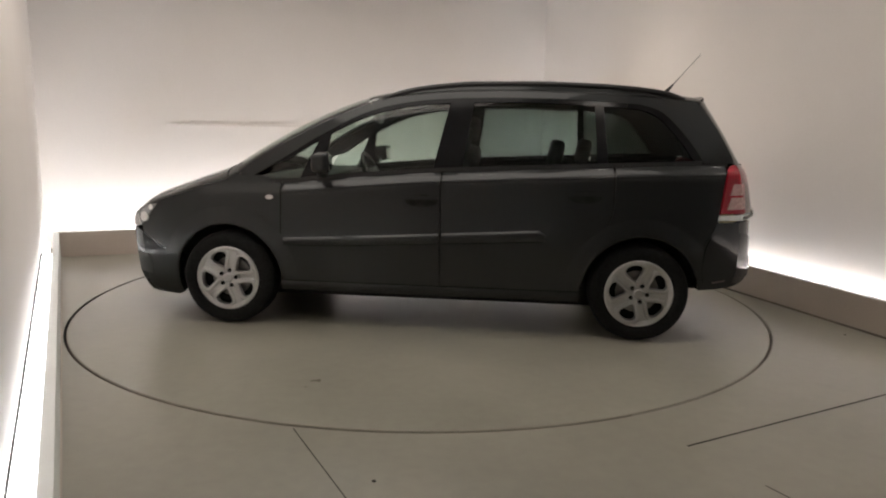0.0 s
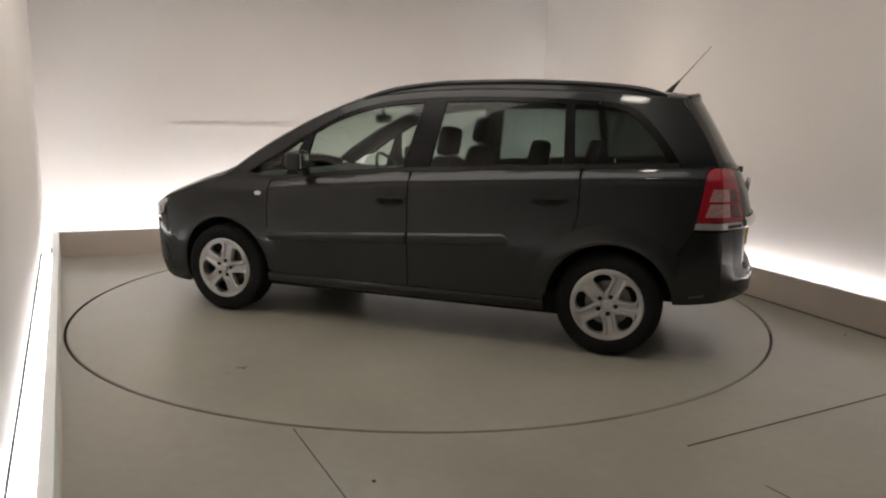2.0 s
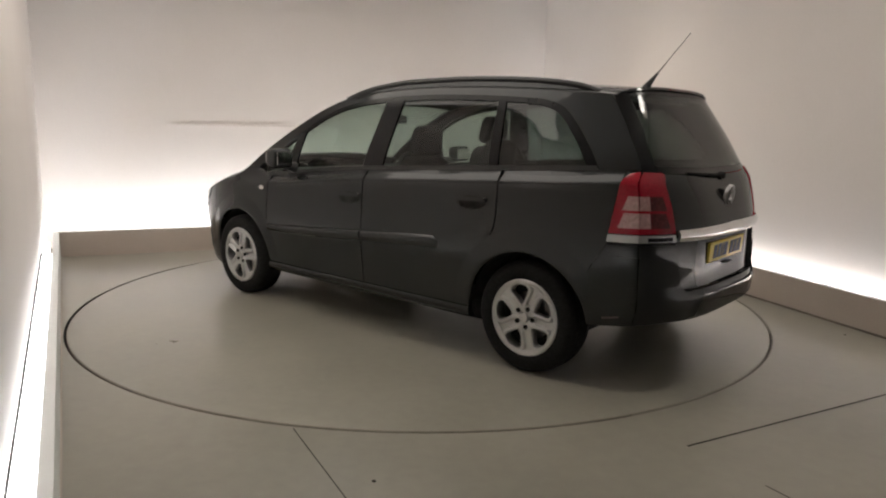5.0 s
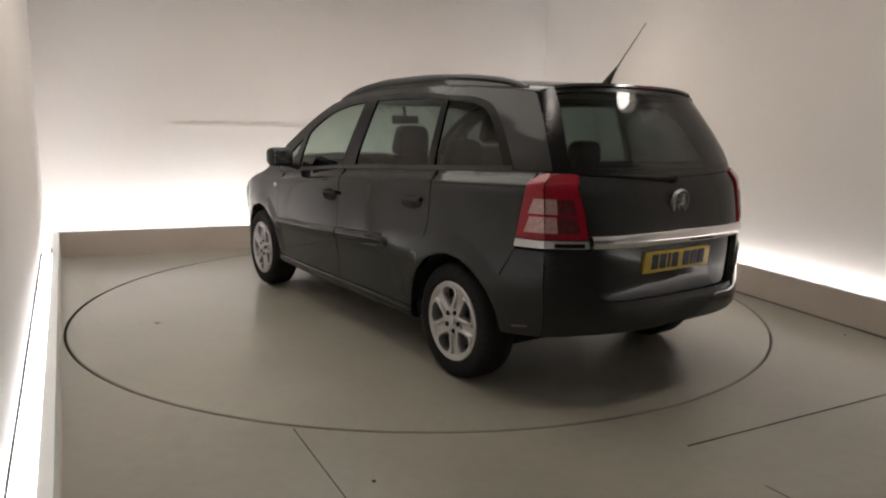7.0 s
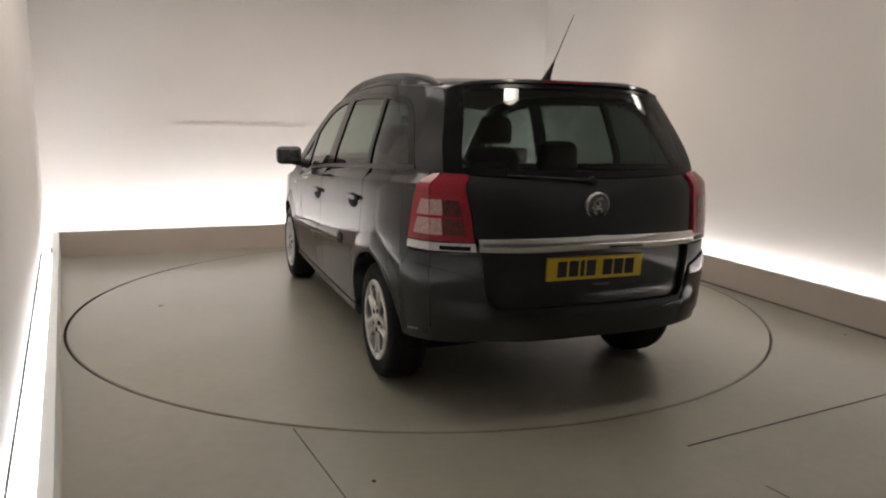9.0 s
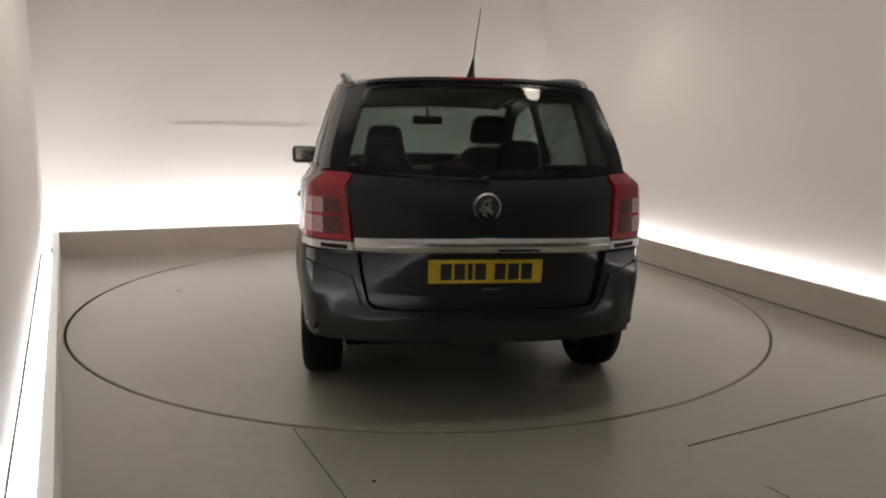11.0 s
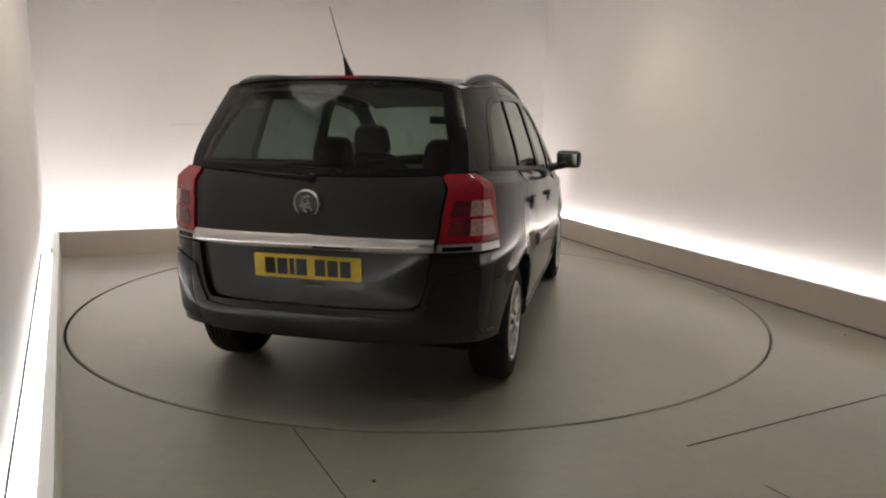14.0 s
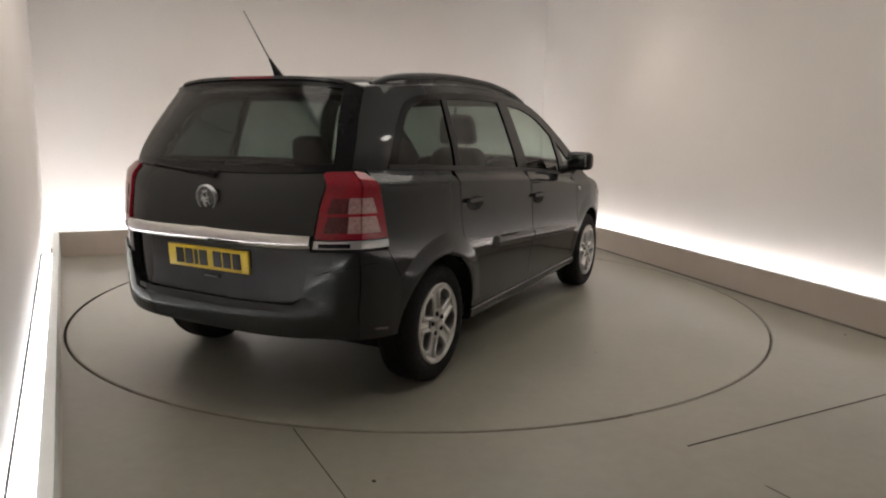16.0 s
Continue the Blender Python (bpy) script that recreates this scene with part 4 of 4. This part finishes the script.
def build_front(car):
    up = [(s, 0.70) for s in steps(-0.6, 0.6, 11)] + [(0.62, 0.61), (1.0, 0.615), (1.0, 0.5), (1.0, 0.3), (0.98, 0.17)] + [(s, 0.15) for s in steps(0.9, -0.9, 13)] + [(-0.98, 0.17), (-1.0, 0.3), (-1.0, 0.5), (-1.0, 0.615), (-0.62, 0.61)]
    side = [(2.08, 0.622), (2.004, 0.592), (1.862, 0.508), (1.748, 0.464)] + arc(AXLE, ZW, ARCH, 22, -20, 14) + [(1.75, 0.165), (1.94, 0.17), (2.0, 0.2), (2.06, 0.29), (2.09, 0.36), (2.105, 0.5)]
    bumper = skin("front_bumper", M_PAINT, car, [(f_front, up, 0.0), (f_side, side, 0.0, 1), (f_side, side, 0.0, -1)], thick=0.05)
    grille = [(s, 0.42) for s in steps(-0.6, 0.6, 9)] + [(0.66, 0.25)] + [(s, 0.22) for s in steps(0.6, -0.6, 9)] + [(-0.66, 0.25)]
    skin("lower_grille", M_BLACK, bumper, [(f_front, grille, 0.004)], "black lower grille")
    nose = [(s, 0.755) for s in steps(-1, 1, 13)] + [(0.99, 0.738), (0.8, 0.708), (0.6, 0.70)] + [(s, 0.705) for s in steps(0.5, -0.5, 7)] + [(-0.6, 0.70), (-0.8, 0.708), (-0.99, 0.738)]
    skin("bonnet_nose", M_PAINT, car, [(f_front, nose, 0.0)])
    for k in (1, -1):
        trim = [(2.09, 0.44), (1.97, 0.44), (1.93, 0.36), (1.95, 0.30), (2.07, 0.31)]
        skin("bumper_intake", M_BLACK, bumper, [(f_side, trim, 0.004, k)], "black corner intake")


def build_wheel(car, x, k):
    """Tyre with a five-spoke silver cover; the axle is the y axis."""
    m = pose(x, k * (0.782 if x > 0 else 0.755), ZW, -90 * k, 0, 0)
    wheel = new("wheel")
    wheel.parent = car
    wheel.matrix_local = m
    wheel["label"] = "black tyre with silver five-spoke wheel cover"
    R = WHEEL_R
    spin = (258 if x > 0 else 246) if k > 0 else (90 if x > 0 else 100)
    bm = bmesh.new()
    prof = [(0.205, 0.085), (0.225, 0.098), (0.262, 0.104), (0.290, 0.098), (0.306, 0.084), (R - 0.002, 0.062)]
    for i in range(-2, 3):
        z = -i * 0.024
        prof += [(R, z + 0.009), (R, z - 0.007), (R - 0.008, z - 0.009), (R - 0.008, z - 0.013)] if i < 2 else [(R, z + 0.009), (R, z - 0.007)]
    prof += [(R - 0.002, -0.062), (0.306, -0.084), (0.290, -0.098), (0.262, -0.104), (0.225, -0.098), (0.205, -0.085)]
    lathe(bm, prof, 64)
    part("tyre", bm, M_RUBBER, wheel, "black rubber tyre")
    bm = bmesh.new()
    lathe(bm, [(0.212, 0.088), (0.216, 0.098), (0.208, 0.103), (0.198, 0.096), (0.194, 0.075), (0.194, -0.08)], 64)
    rim = part("rim", bm, M_SILVER, wheel, "silver wheel cover")
    # flat black disc painted in for the shade behind the spokes
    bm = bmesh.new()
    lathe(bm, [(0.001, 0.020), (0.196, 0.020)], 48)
    part("brake_shade", bm, M_LINER, wheel, "matt black disc for the shade behind the spokes")
    bm = bmesh.new()
    lathe(bm, [(0.04, 0.028), (0.135, 0.028), (0.137, 0.022)], 40)
    part("brake_disc", bm, M_DISCMETAL, wheel)
    # cover: five broad spokes that run together round five rounded openings
    def opening(r):
        t = (r - 0.078) / 0.108
        if t <= 0 or t >= 1:
            return 0.0
        return (10 + 15 * t) * (1 - abs(2 * t - 1) ** 3.0) ** 0.6
    rs = [0.030, 0.055, 0.070, 0.078, 0.0782, 0.081, 0.087, 0.097, 0.114, 0.128, 0.142, 0.156, 0.168, 0.177, 0.182, 0.185, 0.1858, 0.186, 0.194, 0.203, 0.209]
    for i in range(5):
        bm = bmesh.new()
        rows = []
        for r in rs:
            span = 36.0 - opening(r)
            z = 0.092 + 0.010 * math.sin(min(r / 0.19, 1.0) * math.pi / 2) - (0.005 if r > 0.206 else 0)
            cut = opening(r) > 0.5
            row = []
            for q, dz in ((-1, -0.045), (-1, -0.009), (-0.90, -0.002), (-0.72, 0.0), (-0.52, -0.002), (-0.34, -0.014), (0, -0.016), (0.34, -0.014), (0.52, -0.002), (0.72, 0.0), (0.90, -0.002), (1, -0.009), (1, -0.045)):
                fade = 1.0 if cut or dz < -0.02 else max(0.0, min(1.0, (0.205 - r) / 0.03)) * (1.0 if r > 0.08 else 0.4)
                a = radians(spin + 72 * i + q * span)
                row.append(bm.verts.new((r * math.cos(a), r * math.sin(a), z + dz * fade)))
            rows.append(row)
        for a, b in zip(rows, rows[1:]):
            for j in range(len(a) - 1):
                bm.faces.new((a[j], a[j + 1], b[j + 1], b[j]))
        part("spoke", bm, M_SILVER, rim, angle=28)
    bm = bmesh.new()
    lathe(bm, [(0.001, 0.103), (0.024, 0.103), (0.030, 0.098), (0.034, 0.085)], 40)
    part("hub_cap", bm, M_SILVER, rim)
    for i in range(5):
        bm = bmesh.new()
        a = radians(spin + 72 * i)
        lathe(bm, [(0.001, 0.0), (0.0125, 0.0), (0.0135, -0.012)], 14, pose(0.054 * math.cos(a), 0.054 * math.sin(a), 0.0975))
        part("bolt_hole", bm, M_LINER, rim)
    return wheel


def build_cabin(car):
    bm = bmesh.new()
    box(bm, -1.50, 1.85, -0.64, 0.64, 0.165, 0.32, 0.03)
    part("underbody", bm, M_LINER, car, "black underbody")
    bm = bmesh.new()
    box(bm, -1.82, -0.98, -0.56, 0.56, 0.29, 0.62, 0.05)
    part("boot_floor", bm, M_LINER, car)
    # dashboard
    bm = bmesh.new()
    box(bm, 0.78, 1.22, -0.72, 0.72, 0.55, 1.0, 0.07)
    part("dashboard", bm, M_TRIM, car, "dark grey dashboard")
    bm = bmesh.new()
    m = pose(0.62, -0.37, 0.96, 0, -62, 0)
    lathe(bm, [(0.178 + 0.014 * math.cos(a), 0.014 * math.sin(a)) for a in steps(0, 2 * math.pi * 11 / 12, 12)], 40, m, closed=True)
    sw = part("steering_wheel", bm, M_BLACK, car, "black steering wheel")
    bm = bmesh.new()
    box(bm, -0.05, 0.05, -0.17, 0.17, -0.02, 0.01, 0.01, m)
    part("steering_boss", bm, M_BLACK, sw)
    # inner mirror
    bm = bmesh.new()
    box(bm, 0.485, 0.515, -0.12, 0.12, 1.36, 1.425, 0.014)
    mir = part("inner_mirror", bm, M_BLACK, car, "black inner mirror")
    bm = bmesh.new()
    tube(bm, [(0.50, 0, 1.42), (0.52, 0, 1.50)], 0.012, 8)
    part("mirror_stem", bm, M_BLACK, mir)
    # roof lining
    lining = [(0.40, s) for s in steps(-0.86, 0.86, 13)] + [(-1.60, s) for s in steps(0.86, -0.86, 13)]
    skin("roof_lining", M_HEADLINER, car, [(f_top, lining, -0.045)], "pale fabric roof lining", thick=0.01)
    # seats
    for x, y, w, back, head in ((0.12, 0.37, 0.25, 0.86, 1.06), (0.12, -0.37, 0.25, 0.92, 1.14), (-0.53, 0.40, 0.22, 0.77, 0.98), (-0.66, 0.0, 0.16, 0.74, 0.84), (-0.78, -0.39, 0.22, 0.77, 0.98)):
        seat = new("car_seat")
        seat.parent = car
        seat.location = (x, y, 0.30)
        seat["label"] = "dark cloth car seat with headrest"
        bm = bmesh.new()
        box(bm, -0.12, 0.42, -w, w, 0.12, 0.30, 0.06, seg=3)
        part("cushion", bm, M_SEAT, seat)
        bm = bmesh.new()
        vs = box(bm, -0.075, 0.075, -w, w, 0.22, back, 0.07, seg=4)
        for v in vs:
            up = max(v.co.z - (back - 0.30), 0) / 0.30
            v.co.y *= 1 - 0.38 * up ** 2
        bmesh.ops.transform(bm, matrix=pose(-0.12, 0, 0, 0, -12, 0), verts=bm.verts[:])
        part("backrest", bm, M_SEAT, seat)
        bm = bmesh.new()
        vs = box(bm, -0.05, 0.05, -0.135, 0.135, head - 0.20, head, 0.048, seg=4)
        for v in vs:
            v.co.y *= 1 - 0.30 * (max(v.co.z - head + 0.12, 0) / 0.12) ** 2
        bmesh.ops.transform(bm, matrix=pose(-0.13, 0, 0, 0, -10, 0), verts=bm.verts[:])
        part("headrest", bm, M_SEAT, seat)
        for yy in (-0.06, 0.06):
            bm = bmesh.new()
            tube(bm, [(-0.13 - 0.174 * (back - 0.03), yy, back - 0.03), (-0.13 - 0.174 * (head - 0.12), yy, head - 0.12)], 0.007, 6)
            part("headrest_post", bm, M_DISCMETAL, seat)


def build_car():
    car = new("car")
    tagged(car, "dark grey metallic seven-seat people carrier on the turntable", "car")
    build_top(car)
    for k in (1, -1):
        build_side(car, k)
    build_rear(car)
    build_front(car)
    for x, k in ((AXLE, 1), (AXLE, -1), (-AXLE, 1), (-AXLE, -1)):
        build_wheel(car, x, k)
    build_cabin(car)
    return car


car = build_car()

TURN = -6.943      # degrees a second
HEADING = 172.335  # of the car at the start
OFFSET = (0.1269, 0.0205)


def motions():
    disc_rows, car_rows = [], []
    for i in range(33):
        t = i * 0.5
        turn = pose(0, 0, 0, 0, 0, TURN * t)
        car_rows.append((t, turn @ pose(*OFFSET, 0, 0, 0, HEADING)))
        disc_rows.append((t, pose(RING_C.x, RING_C.y, 0, 0, 0, TURN * t)))
    walk(car, car_rows)
    walk(turntable, disc_rows)


motions()
